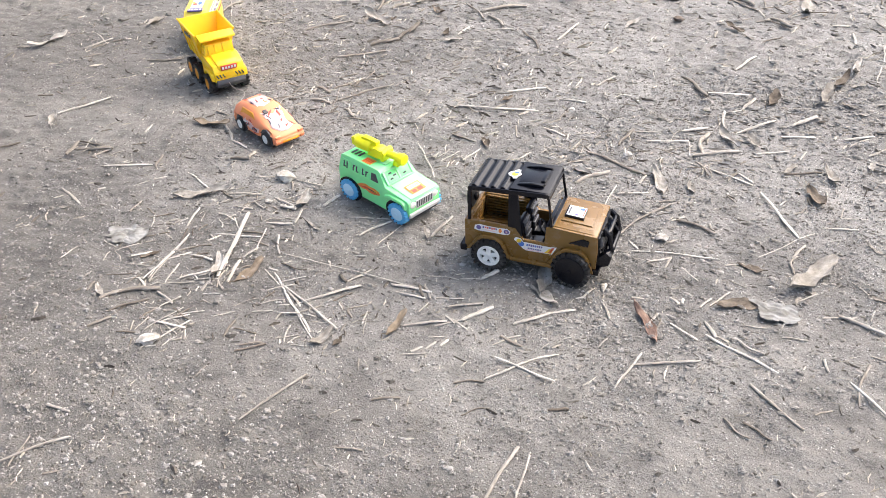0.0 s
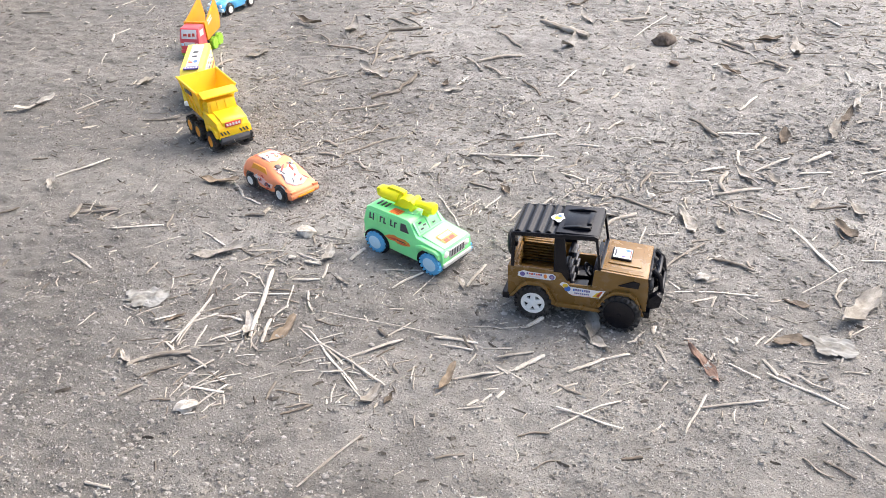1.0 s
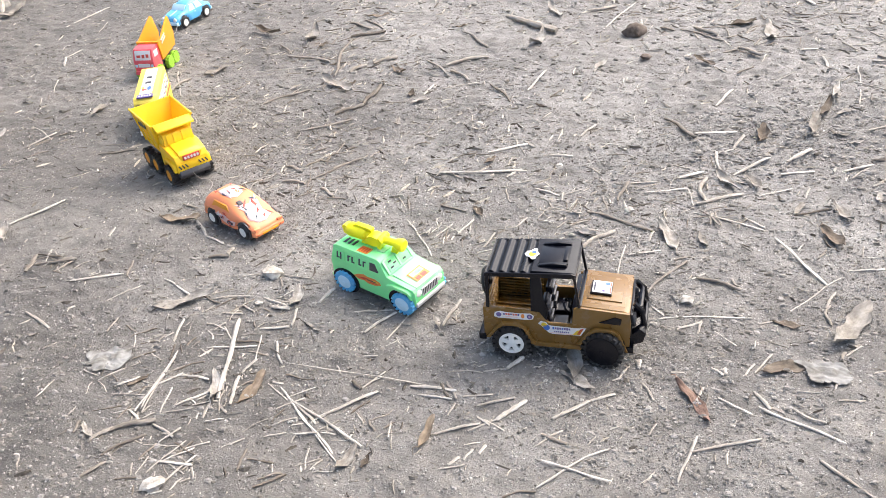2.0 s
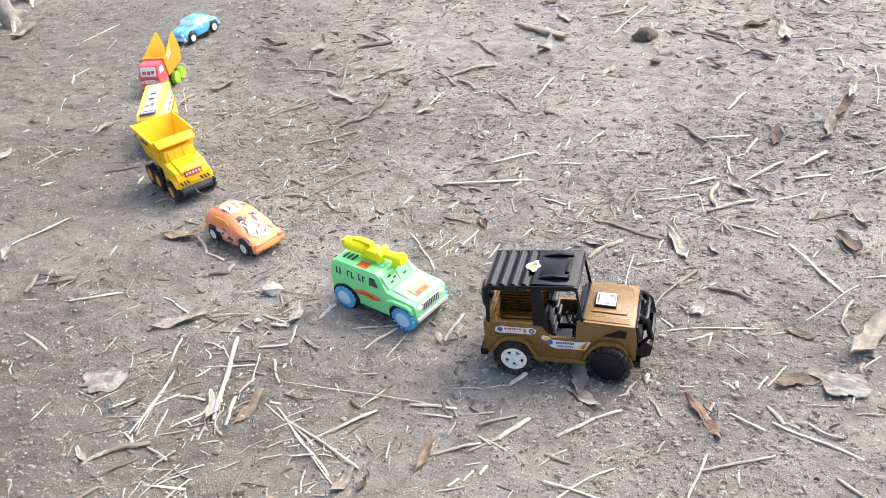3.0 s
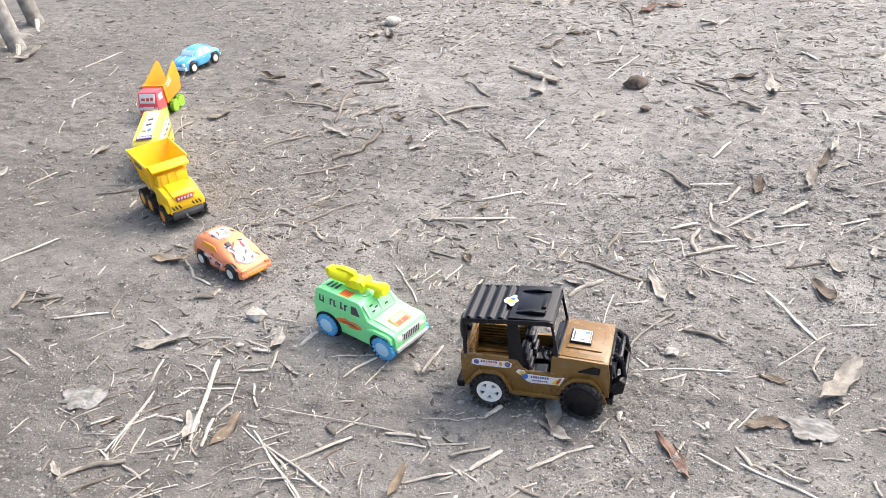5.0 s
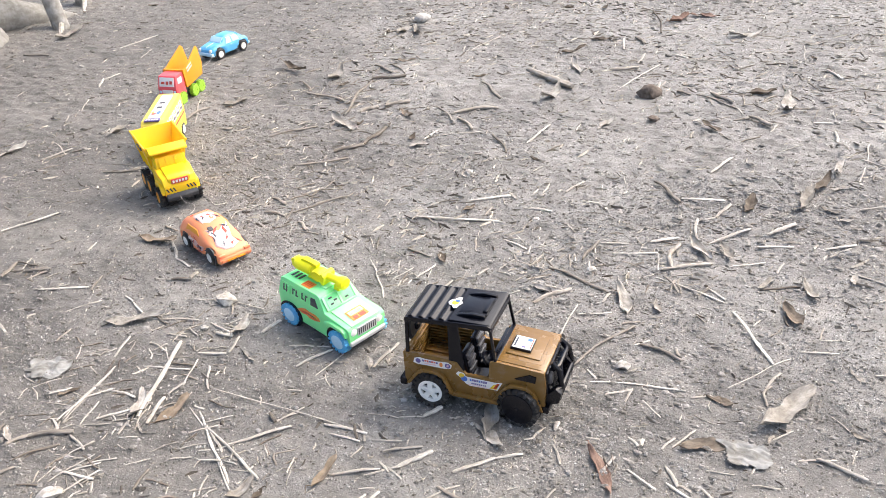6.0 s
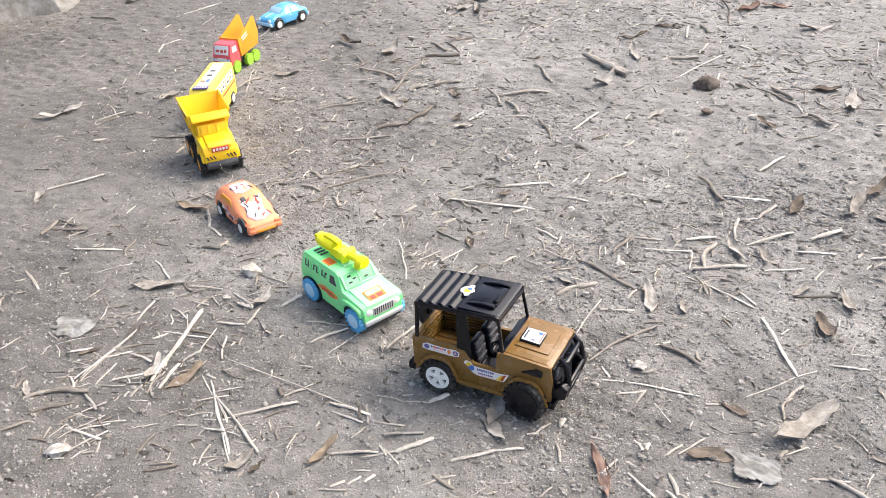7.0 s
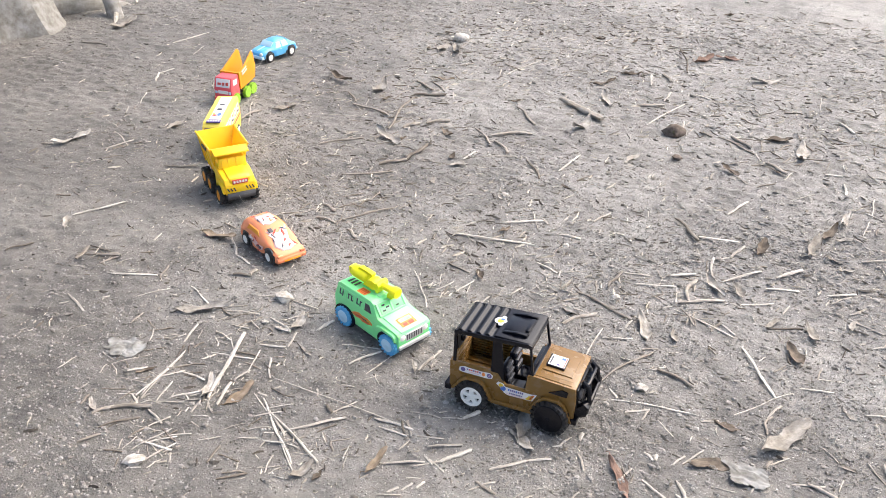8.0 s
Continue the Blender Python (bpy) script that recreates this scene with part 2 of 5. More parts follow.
def wheel(parent, name, x, y, r, w, tyre_mat, rim_mat, side, spokes=5, knobs=0, steer=0.0, closed=False, rim_r=0.62):
    """A wheel on its axle at (x, y); side +1 faces +y. The parts face outwards."""
    hub = new(name)
    hub.empty_display_size = 0.005
    hub.parent = parent
    hub.matrix_basis = pose(x, y, r, 0, 0, steer + (0 if side > 0 else 180))
    h = w / 2
    bm = lathe([(r * 0.55, -h), (r * 0.86, -h), (r * 0.97, -h * 0.7), (r, -h * 0.35), (r, h * 0.35), (r * 0.97, h * 0.7), (r * 0.86, h), (r * rim_r, h), (r * rim_r, -h * 0.3), (r * 0.3, -h * 0.35)])
    if knobs:
        for i in range(knobs):
            for s in (-1, 1):
                a = 2 * math.pi * (i + (0.25 if s > 0 else -0.25)) / knobs
                box(-r * 0.10, r * 0.10, s * h * 0.60 - h * 0.46, s * h * 0.60 + h * 0.46, r * 0.84, r * 1.06, r * .02, bm, Matrix.Rotation(a, 4, "Y"))
    part("tyre", bm, tyre_mat, hub)
    if closed:
        bm = lathe([(r * rim_r * 1.3, h * 0.9), (r * rim_r * 1.3, h * 1.08), (r * rim_r * 1.2, h * 1.16), (r * 0.12, h * 1.22), (r * 0.10, h * 1.4), (r * 0.02, h * 1.42)])
        part("hub_cap", bm, rim_mat, hub, "plain round hub disc")
        return hub
    bm = lathe([(r * rim_r * 1.02, h * 0.55), (r * rim_r * 1.02, h * 1.04), (r * rim_r * 0.76, h * 1.04), (r * rim_r * 0.74, h * 0.55), (r * rim_r * 1.02, h * 0.55)], 28, None, None, False)
    lathe([(r * 0.21, -h * 0.2), (r * 0.21, h * 0.98), (r * 0.12, h * 1.06), (r * 0.02, h * 1.06)], 14, bm)
    for i in range(spokes):
        a = 2 * math.pi * i / spokes
        box(-r * 0.145, r * 0.145, h * 0.55, h * 0.98, 0, r * rim_r * 0.9, r * 0.02, bm, Matrix.Rotation(a, 4, "Y"))
    part("rim", bm, rim_mat, hub)
    return hub


def decal(name, outline, normal_axis, at, thick, material, parent, label=""):
    """A thin sticker: outline (u, v) on the plane across an axis. normal_axis 'y-','y+','z','x'."""
    own = bmesh.new()
    fr, bk = [], []
    for u, v in outline:
        if normal_axis in ("y-", "y+"):
            s = -1 if normal_axis == "y-" else 1
            fr.append(own.verts.new((u, at + s * thick, v)))
            bk.append(own.verts.new((u, at - s * 0.0002, v)))
        elif normal_axis == "z":
            fr.append(own.verts.new((u, v, at + thick)))
            bk.append(own.verts.new((u, v, at - 0.0002)))
        else:
            fr.append(own.verts.new((at + thick, u, v)))
            bk.append(own.verts.new((at - 0.0002, u, v)))
    own.faces.new(fr)
    own.faces.new(bk[::-1])
    for i in range(len(fr)):
        j = (i + 1) % len(fr)
        own.faces.new((fr[i], bk[i], bk[j], fr[j]))
    return part(name, own, material, parent, label)


def ring(cx, cy, rx, ry, n=14):
    return [(cx + rx * math.cos(2 * math.pi * i / n), cy + ry * math.sin(2 * math.pi * i / n)) for i in range(n)]


def rect(x0, x1, y0, y1):
    return [(x0, y0), (x1, y0), (x1, y1), (x0, y1)]


def tilted(ob, m):
    """Lay a finished part at a slope within its thing."""
    ob.matrix_basis = m @ ob.matrix_basis
    return ob


def drape(name, outline, way, body, lift, material, parent, label=""):
    """A sticker pressed onto a curved body: outline (u, v) seen along way 'z', 'y-' or 'y+'."""
    hull = bmesh.new()
    hull.from_mesh(body.data)
    tree = BVHTree.FromBMesh(hull)
    hull.free()
    own = bmesh.new()
    own.faces.new([own.verts.new((u, v, 0)) for u, v in outline])
    bmesh.ops.triangulate(own, faces=own.faces[:])
    bmesh.ops.subdivide_edges(own, edges=own.edges[:], cuts=4, use_grid_fill=True)
    lost = []
    for v in own.verts:
        u, w = v.co.x, v.co.y
        start, aim = {"z": ((u, w, .2), (0, 0, -1)), "y-": ((u, -.2, w), (0, 1, 0)), "y+": ((u, .2, w), (0, -1, 0))}[way]
        place, normal, _, _ = tree.ray_cast(Vector(start), Vector(aim))
        if place is None:
            lost.append(v)
        else:
            v.co = place - Vector(aim) * lift
    bmesh.ops.delete(own, geom=lost, context="VERTS")
    ob = part(name, own, material, parent, label, 60)
    skin = ob.modifiers.new("thickness", "SOLIDIFY")
    skin.thickness, skin.offset = .0003, 0
    return ob


# ---- the toy vehicles ----
def off_road_jeep(m):
    """Brown open jeep: x forward, origin on the ground under its middle."""
    car = thing("toy_jeep", m, "brown plastic toy jeep with a black hardtop, stickers and knobbly tyres", "toy car", "toy vehicles in a row")
    side = [(-.091, .030), (-.086, .026), (-.082, .032), (-.075, .047), (-.067, .053), (-.046, .053), (-.037, .046), (-.027, .024), (.026, .022), (.031, .030), (.037, .048), (.045, .055), (.068, .055), (.077, .046), (.082, .027), (.088, .027), (.089, .060), (.087, .079), (.028, .083), (.0205, .080), (.0185, .056), (-.010, .056), (-.021, .072), (-.090, .074)]
    for s in (-1, 1):
        part("side_panel", prism(side, s * .0365, s * .041, .0009), BROWN, car)
        arch = lambda cx, hi, w: [(cx - w - .006, .029), (cx - w * .68, hi), (cx - w * .36, hi + .0065), (cx + w * .40, hi + .0065), (cx + w * .72, hi), (cx + w + .004, .024), (cx + w - .001, .024), (cx + w * .62, hi - .003), (cx + w * .34, hi + .0015), (cx - w * .30, hi + .0015), (cx - w * .58, hi - .003), (cx - w - .001, .029)]
        for cx, hi in ((-.0565, .0485), (.0565, .0500)):
            part("wheel_arch", prism(arch(cx, hi, .026), s * .0405, s * .0455, .0008), BROWN, car)
        part("sill", prism([(-.028, .021), (.030, .0205), (.032, .026), (-.030, .027)], s * .0405, s * .0440, .0008), BROWN, car)
        part("side_vent", prism([(.051, .0645), (.0768, .0632), (.0782, .0718), (.070, .0738)], s * .0408, s * .0432, .0008), BLACK, car, "black plastic side vent")
    # bonnet with two raised steps and the sticker block
    part("bonnet", prism([(.024, .060), (.087, .058), (.0875, .0785), (.080, .0805), (.024, .0845)], -.0375, .0375, .002), BROWN, car)
    slope = Matrix.Rotation(math.atan2(.004, .056), 4, "Y")
    for k, (x0, x1, hw, z) in enumerate(((.031, .081, .029, .0825), (.035, .077, .022, .0842))):
        tilted(part("bonnet_step", box(x0 - .056, x1 - .056, -hw, hw, -.004, .0014, .0009), BROWN, car), Matrix.Translation((.056, 0, z - .0014)) @ slope)
    block = tilted(part("bonnet_block", box(-.0125, .0135, -.013, .013, -.003, .0035, .001), BLACK, car, "black block under the sticker"), Matrix.Translation((.050, -.001, .0844)) @ slope)
    st = decal("sticker", rect(-.0105, .0125, -.0118, .0118), "z", .0035, .0004, P_WHITE, block, "white sticker with coloured marks")
    for r_, mt in ((rect(.006, .010, -.009, -.001), P_PINK), (rect(-.004, .004, -.006, .002), P_PINK), (ring(.000, .006, .004, .0028), P_PINK), (rect(-.009, -.007, -.009, .008), P_INK), (rect(.0005, .0050, -.0095, -.0070), P_VIOLET), (ring(.007, .007, .0032, .0026), P_BLUE), (rect(-.0055, -.0035, -.0105, .0105), P_PINK), (rect(.0105, .0118, -.0105, .0105), P_RED)):
        decal("sticker_mark", r_, "z", .0039, .0003, mt, block)
    # tub: floor, tail, dashboard, inner ribs
    part("floor_pan", box(-.088, .086, -.037, .037, .024, .029, .001), BLACK, car)
    part("tailgate", box(-.0915, -.087, -.0405, .0405, .030, .073, .001), BROWN, car)
    part("inner_wall", box(-.086, -.022, .0325, .0362, .030, .0725, .0006), BROWN, car)
    for i in range(9):
        part("rib", box(-.084, -.026, .0285, .0330, .034 + i * .0044, .0360 + i * .0044, .0004), BROWN, car)
    for i in range(7):
        part("rib", box(-.087, -.0845, -.033, .030, .036 + i * .0052, .0384 + i * .0052, .0004), BROWN, car)
    part("rear_deck", box(-.086, -.024, -.036, .032, .036, .0405, .0008), BROWN, car)
    for i in range(6):
        part("rib", box(-.084, -.027, -.030 + i * .0100, -.0265 + i * .0100, .0400, .0428, .0005), BROWN, car)
    part("bulkhead", box(-.024, -.0215, -.036, .036, .029, .060, .0008), BROWN, car)
    part("dashboard", box(.018, .030, -.036, .036, .058, .080, .002), BLACK, car)
    for y in (-.018, .018):
        part("seat", prism([(-.016, .029), (.010, .029), (.011, .044), (-.008, .042), (-.0135, .078), (-.0205, .077)], y - .0145, y + .0145, .003), BLACK, car, "black moulded seat")
        # pads coloured grey for the gloss that the black seat shows
        for k in range(3):
            part("seat_pad", box(-.0108 - k * .0016, -.0065 - k * .0016, y - .011, y + .011, .047 + k * .0105, .0545 + k * .0105, .0014), PAD_SHEEN, car)
    sw = Matrix.Translation((.010, -.018, .068)) @ Matrix.Rotation(radians(62), 4, "Y") @ Matrix.Rotation(radians(90), 4, "X")
    bm = bmesh.new()
    tube([(math.cos(a) * .009, 0, math.sin(a) * .009) for a in (2 * math.pi * i / 16 for i in range(17))], .0014, 6, bm)
    tube([(0, 0, -.009), (0, 0, .009)], .001, 6, bm)
    bm.transform(sw)
    tube([(.020, -.018, .062), (.010, -.018, .068)], .0014, 6, bm)
    part("steering_wheel", bm, BLACK, car)
    # hardtop: corrugated rear, flat front with hatch
    nx, rows_ = 64, []
    for i in range(nx + 1):
        x = -.085 + .052 * i / nx
        z = .1245 + .0016 * math.sin(2 * math.pi * (i / nx) * 4.0 - 1.2)
        rows_.append((x, z))
    prof = rows_ + [(-.030, .1258), (.019, .1240), (.0215, .1225), (.0215, .1195), (-.0865, .1195), (-.0865, .1235)]
    part("hardtop", prism(prof, -.0385, .0385, 0), BLACK, car)
    for s in (-1, 1):
        part("roof_rail", prism([(-.0875, .1180), (.0225, .1180), (.0225, .1222), (.018, .1238), (-.084, .1240), (-.0875, .1222)], s * .0382, s * .0415, .001), BLACK, car)
        part("hatch_lip", prism([(-.026, .1250), (.012, .1245), (.010, .1278), (-.004, .1290), (-.022, .1272)], s * .0225, s * .0275, .001), BLACK, car)
    part("hatch", box(-.024, .012, -.021, .021, .1245, .1262, .0008), BLACK, car)
    part("hatch_catch", box(.005, .011, -.0165, .0165, .1255, .1285, .001), BLACK, car)
    for s in (-1, 1):
        part("rear_pillar", prism([(-.0875, .072), (-.0830, .072), (-.0825, .120), (-.0870, .120)], s * .0375, s * .0408, .0008), BLACK, car)
        part("door_pillar", prism([(-.0315, .070), (-.0205, .070), (-.0150, .060), (-.0120, .060), (-.0195, .120), (-.0320, .120)], s * .0372, s * .0405, .0008), BLACK, car)
        part("screen_pillar", prism([(.0262, .080), (.0295, .080), (.0222, .120), (.0190, .120)], s * .0372, s * .0405, .0008), BLACK, car)
    part("screen_base", box(.0245, .0300, -.0375, .0375, .0785, .0845, .001), BLACK, car)
    part("screen_top", box(.0180, .0230, -.0375, .0375, .1150, .1200, .001), BLACK, car)
    part("rear_frame", box(-.0880, -.0850, -.0375, .0375, .1140, .1200, .001), BLACK, car)
    spare = new("spare_wheel")
    spare.parent = car
    spare.empty_display_size = .005
    spare.matrix_basis = Matrix.Translation((-.0945, .004, .082)) @ Matrix.Rotation(radians(90), 4, "Z") @ Matrix.Rotation(radians(-8), 4, "X")
    part("tyre", lathe([(.006, -.003), (.0165, -.003), (.0185, -.001), (.0185, .001), (.0165, .003), (.010, .003), (.009, .001), (.003, .001)]), RUBBER, spare)
    part("bracket", box(-.004, .004, -.0065, -.002, -.004, .004, .0008), BLACK, spare)
    # nose: grille, guard, bumpers
    part("grille", box(.0872, .0905, -.0375, .0375, .033, .0765, .001), BLACK, car)
    for i in range(7):
        y = -.015 + i * .005
        part("grille_bar", box(.0900, .0925, y - .0009, y + .0009, .042, .068, .0004), DARK, car)
    for s in (-1, 1):
        part("headlamp", lathe([(.0075, 0), (.0078, .003), (.0062, .0045), (.001, .005)], 18, None, Matrix.Translation((.0895, s * .027, .064)) @ Matrix.Rotation(radians(-90), 4, "Z")), DARK, car)
        g = bmesh.new()
        tube([(.090, s * .024, .026), (.101, s * .025, .034), (.1045, s * .025, .052), (.1005, s * .024, .074), (.0915, s * .023, .083)], .0033, 8, g)
        part("guard_upright", g, BLACK, car)
        part("guard_brace", tube([(.1040, s * .025, .050), (.0965, s * .004, .078)], .0030, 8), BLACK, car)
        part("guard_plate", prism([(.090, .030), (.104, .036), (.107, .050), (.100, .056), (.090, .046)], s * .0255, s * .0375, .001), BLACK, car)
    for z, x, hw in ((.036, .1015, .034), (.052, .1045, .036), (.076, .0990, .026)):
        part("guard_bar", tube([(x - .006, -hw, z), (x, -hw * .7, z), (x, hw * .7, z), (x - .006, hw, z)], .0030, 8), BLACK, car)
    part("front_bumper", box(.084, .093, -.043, .043, .021, .030, .0015), BLACK, car)
    part("rear_bumper", box(-.0985, -.089, -.042, .042, .0225, .0325, .0015), BLACK, car)
    for x in (-.0565, .0565):
        part("axle", tube([(x, -.034, .0215), (x, .034, .0215)], .0035, 8), DARK, car)
    for s in (-1, 1):
        wheel(car, "rear_wheel", -.0565, s * .0385, .0236, .016, RUBBER, WHITE, s, 5, 18, 0, False, .66)
        wheel(car, "front_wheel", .0575, s * .0405, .0254, .018, RUBBER, BLACK, s, 5, 18, -9, True)
    # stickers on both flanks
    for s, ax in ((-1, "y-"), (1, "y+")):
        y = s * .0410
        w = [(-.078, .0605), (-.0765, .0668), (-.070, .0692), (-.062, .0682), (-.046, .0678), (-.032, .0688), (-.0275, .0655), (-.029, .0605), (-.036, .0588), (-.060, .0590), (-.072, .0588)]
        b = decal("sticker", w, ax, y, .0004, P_WHITE, car, "pale pink and white oval sticker")
        for o, mt in ((ring(-.0715, .0640, .0034, .0034), P_VIOLET), (ring(-.0330, .0640, .0036, .0036), P_VIOLET), *[(rect(-.0660 + k * .0030, -.0638 + k * .0030, .0640 + .0004 * (k % 2), .0668), P_RED if k % 3 else P_VIOLET) for k in range(7)], (rect(-.063, -.048, .0612, .0624), P_PINK), (ring(-.0330, .0640, .0020, .0020), P_PINK), (ring(-.0415, .0640, .0022, .0034), P_ORANGE)):
            decal("sticker_mark", o, ax, y + s * .0004, .0002, mt, b)
        y = s * .0410
        w = [(-0.0227, 0.0548), (-0.0196, 0.0588), (-0.0129, 0.0577), (-0.0099, 0.0531), (0.0249, 0.0519), (0.0359, 0.0531), (0.0298, 0.0410), (-0.0056, 0.0404), (-0.0105, 0.0427), (-0.0166, 0.0496)]
        b = decal("sticker", w, ax, y, .0004, P_WHITE, car, "white arrow sticker with red, blue and yellow marks")
        for o, mt in ((ring(-.0154, .0537, .0036, .0034), P_YELLOW), (ring(-.0123, .0497, .0041, .0041), P_BLUE), *[(rect(-.0050 + k * .0028, -.0029 + k * .0028, .0478 + .0003 * (k % 2), .0510), P_VIOLET if k % 4 else P_BLUE) for k in range(8)], *[(rect(-.0032 + k * .0024, -.0015 + k * .0024, .0434, .0455), P_VIOLET) for k in range(8)], ([(-.0085, .0418), (.0180, .0412), (.0185, .0424), (-.0075, .0428)], P_PINK),
                      ([(0.0194, 0.0418), (0.0283, 0.0418), (0.0325, 0.0510), (0.0249, 0.0485)], P_YELLOW), ([(0.0243, 0.0427), (0.0280, 0.0427), (0.0332, 0.0522), (0.0292, 0.0510)], P_RED)):
            decal("sticker_mark", o, ax, y + s * .0004, .0002, mt, b)
    b = decal("sticker", [(-0.0410, -.006), (-0.0370, -.0075), (-0.0330, -.013), (-0.0290, -.012), (-0.0285, -.006), (-0.0250, 0), (-0.0285, .006), (-0.0290, .012), (-0.0330, .013), (-0.0370, .0075), (-0.0410, .006), (-0.0435, 0)], "z", .1262, .0005, P_WHITE, car, "white cross-shaped sticker")
    decal("sticker_mark", ring(-0.0340, -.001, .0045, .005), "z", .1267, .0003, P_YELLOW, b)
    decal("sticker_mark", ring(-0.0325, .003, .003, .0025), "z", .1267, .0005, P_BLUE, b)
    # the hardtop rises a little towards the windscreen and draws in at the sides
    for ob in car.children_recursive:
        if ob.type == "MESH" and (ob.parent == car or ob.parent.name.startswith("sticker")):
            for v in ob.data.vertices:
                if v.co.z > .085:
                    v.co.y *= 1 - min(1, (v.co.z - .085) / .035) * .075
                    v.co.z += (v.co.z - .085) / .035 * max(0, v.co.x + .0875) * .05
    return car


def gun_jeep(m):
    """Mint green jeep with a toy gun on its roof."""
    car = thing("toy_jeep", m, "mint green toy jeep with blue wheels and yellow roof gun", "toy car", "toy vehicles in a row")
    prof = [(-.072, .020), (-.068, .016), (-.0665, .018), (-.063, .028), (-.056, .032), (-.042, .032), (-.035, .027), (-.030, .015), (.030, .012), (.034, .024), (.041, .031), (.058, .031), (.066, .025), (.070, .018), (.080, .019), (.082, .030), (.080, .046), (.074, .0505), (.025, .0590), (.0115, .0815), (.006, .0845), (-.064, .0855), (-.070, .083), (-.0735, .056)]

    def lean(c):
        k = 1.0 if c.z < .055 else 1.0 - (c.z - .055) * 5.6
        nose = 1.0 if c.x < .045 else 1.0 - (c.x - .045) * 1.6
        return Vector((c.x, c.y * k * nose, c.z))
    part("body", prism(prof, -.036, .036, .0022, lean), GREEN, car)
    part("bonnet", prism([(.0285, .0570), (.0775, .0475), (.0760, .0515), (.0285, .0610)], -.027, .027, .0012, lean), PALE_GREEN, car)
    part("floor_pan", box(-.066, .078, -.030, .030, .010, .019, .001), DARK, car)
    # windows: sunk frames with raised trim
    for s in (-1, 1):
        f = lambda z: s * .036 * (1 - (z - .055) * 5.6)
        for x0, x1 in ((-.066, -.049), (-.046, -.029), (-.026, -.009), (-.006, .012)):
            y = f(.0685)
            x1t = x1 - (.006 if x1 > .01 else 0)
            tilt = Matrix.Translation((0, y, .0685)) @ Matrix.Rotation(s * radians(11.4), 4, "X")
            wdw = tilted(part("window", prism([(x0, -.0095), (x1, -.0095), (x1t, .0095), (x0, .0095)], -.0003, .0005, .0003), GREEN, car), tilt)
            rnd = random.Random(int(x0 * 1e4) + s)
            # moulded cut-outs: tall strokes with short feet
            for k in range(2):
                u = x0 + .0022 + k * .0068 + .0012 * rnd.random()
                v0, v1 = -.0070 + .002 * rnd.random(), .0072 - .003 * rnd.random()
                part("window_mark", box(u, u + .0021, s * .0002 - .0007, s * .0002 + .0007, v0, v1, 0), DARK, wdw)
                foot = v0 if rnd.random() < .5 else v1 - .0022
                part("window_mark", box(u + .0021, min(u + .0050, x1t - .0008), s * .0002 - .0007, s * .0002 + .0007, foot, foot + .0022, 0), DARK if k == 0 or rnd.random() < .5 else PALE_GREEN, wdw)
        w = [(-.030, .0395), (-.022, .0440), (-.012, .0470), (-.006, .0450), (.006, .0455), (.014, .0425), (.016, .0385), (.006, .0350), (-.006, .0345), (-.012, .0375), (-.020, .0360)]
        b = decal("sticker", [(x * 1.05 - .003, .0400 + (z - .0405) * 1.25) for x, z in w], "y-" if s < 0 else "y+", s * .0360, .0004, P_ORANGE, car, "orange flame sticker")
        for o, mt in (([(-.028, .0385), (-.016, .0425), (-.008, .0425), (-.014, .0380)], P_RED), (rect(-.010, .006, .0392, .0412), P_INK), (rect(-.006, .008, .0362, .0377), P_RED), ([(.000, .0420), (.008, .0425), (.009, .0400), (.002, .0400)], P_YELLOW)):
            decal("sticker_mark", o, "y-" if s < 0 else "y+", s * .0364, .0003, mt, b)
    wind = Matrix.Translation((.0190, 0, .0710)) @ Matrix.Rotation(radians(-30), 4, "Y")
    scr = tilted(part("windscreen", box(-.0006, .0012, -.0275, .0275, -.0115, .0105, .0004), GREEN, car), wind)
    for y0, y1, z0, z1 in ((-.0285, .0285, -.013, -.0105), (-.0265, .0265, .0095, .0120), (-.0295, -.0255, -.0125, .0115), (.0245, .0285, -.0125, .0115), (-.002, .002, -.011, .010)):
        part("screen_frame", box(-.0004, .0022, y0, y1, z0, z1, .0006), PALE_GREEN, scr)
    for y_, z_ in ((-.020, -.006), (-.012, -.002), (-.019, .004), (.008, -.006)):
        part("screen_mark", box(.0008, .0021, y_, y_ + .006, z_, z_ + .0026, 0), DARK, scr)
    part("screen_panel", box(-.0002, .0018, -.024, -.003, -.010, .002, .0008), PALE_GREEN, scr)
    part("grille", box(.0795, .0832, -.0185, .0185, .0300, .0460, .0008), SILVER, car)
    for i in range(9):
        part("grille_bar", box(.0828, .0842, -.0165 + i * .0039, -.0149 + i * .0039, .0325, .0445, .0003), DARK, car)
    for s in (-1, 1):
        part("headlamp", lathe([(.0062, 0), (.0062, .003), (.004, .0045), (.001, .005)], 16, None, Matrix.Translation((.0785, s * .0245, .0400)) @ Matrix.Rotation(radians(-90), 4, "Z")), WHITE, car)
    part("front_bumper", prism([(.074, .0150), (.0845, .0165), (.0860, .0220), (.0840, .0250), (.074, .0255)], -.0335, .0335, .0015), SILVER, car)
    part("rear_bumper", box(-.0775, -.070, -.034, .034, .0150, .0230, .0015), GREEN, car)
    hs = Matrix.Translation((.054, 0, .0563)) @ Matrix.Rotation(math.atan2(.0085, .0385), 4, "Y")
    st = tilted(decal("sticker", rect(-.0105, .0105, -.015, .015), "z", .0001, .0004, P_ORANGE, car, "orange and red bonnet sticker"), hs)
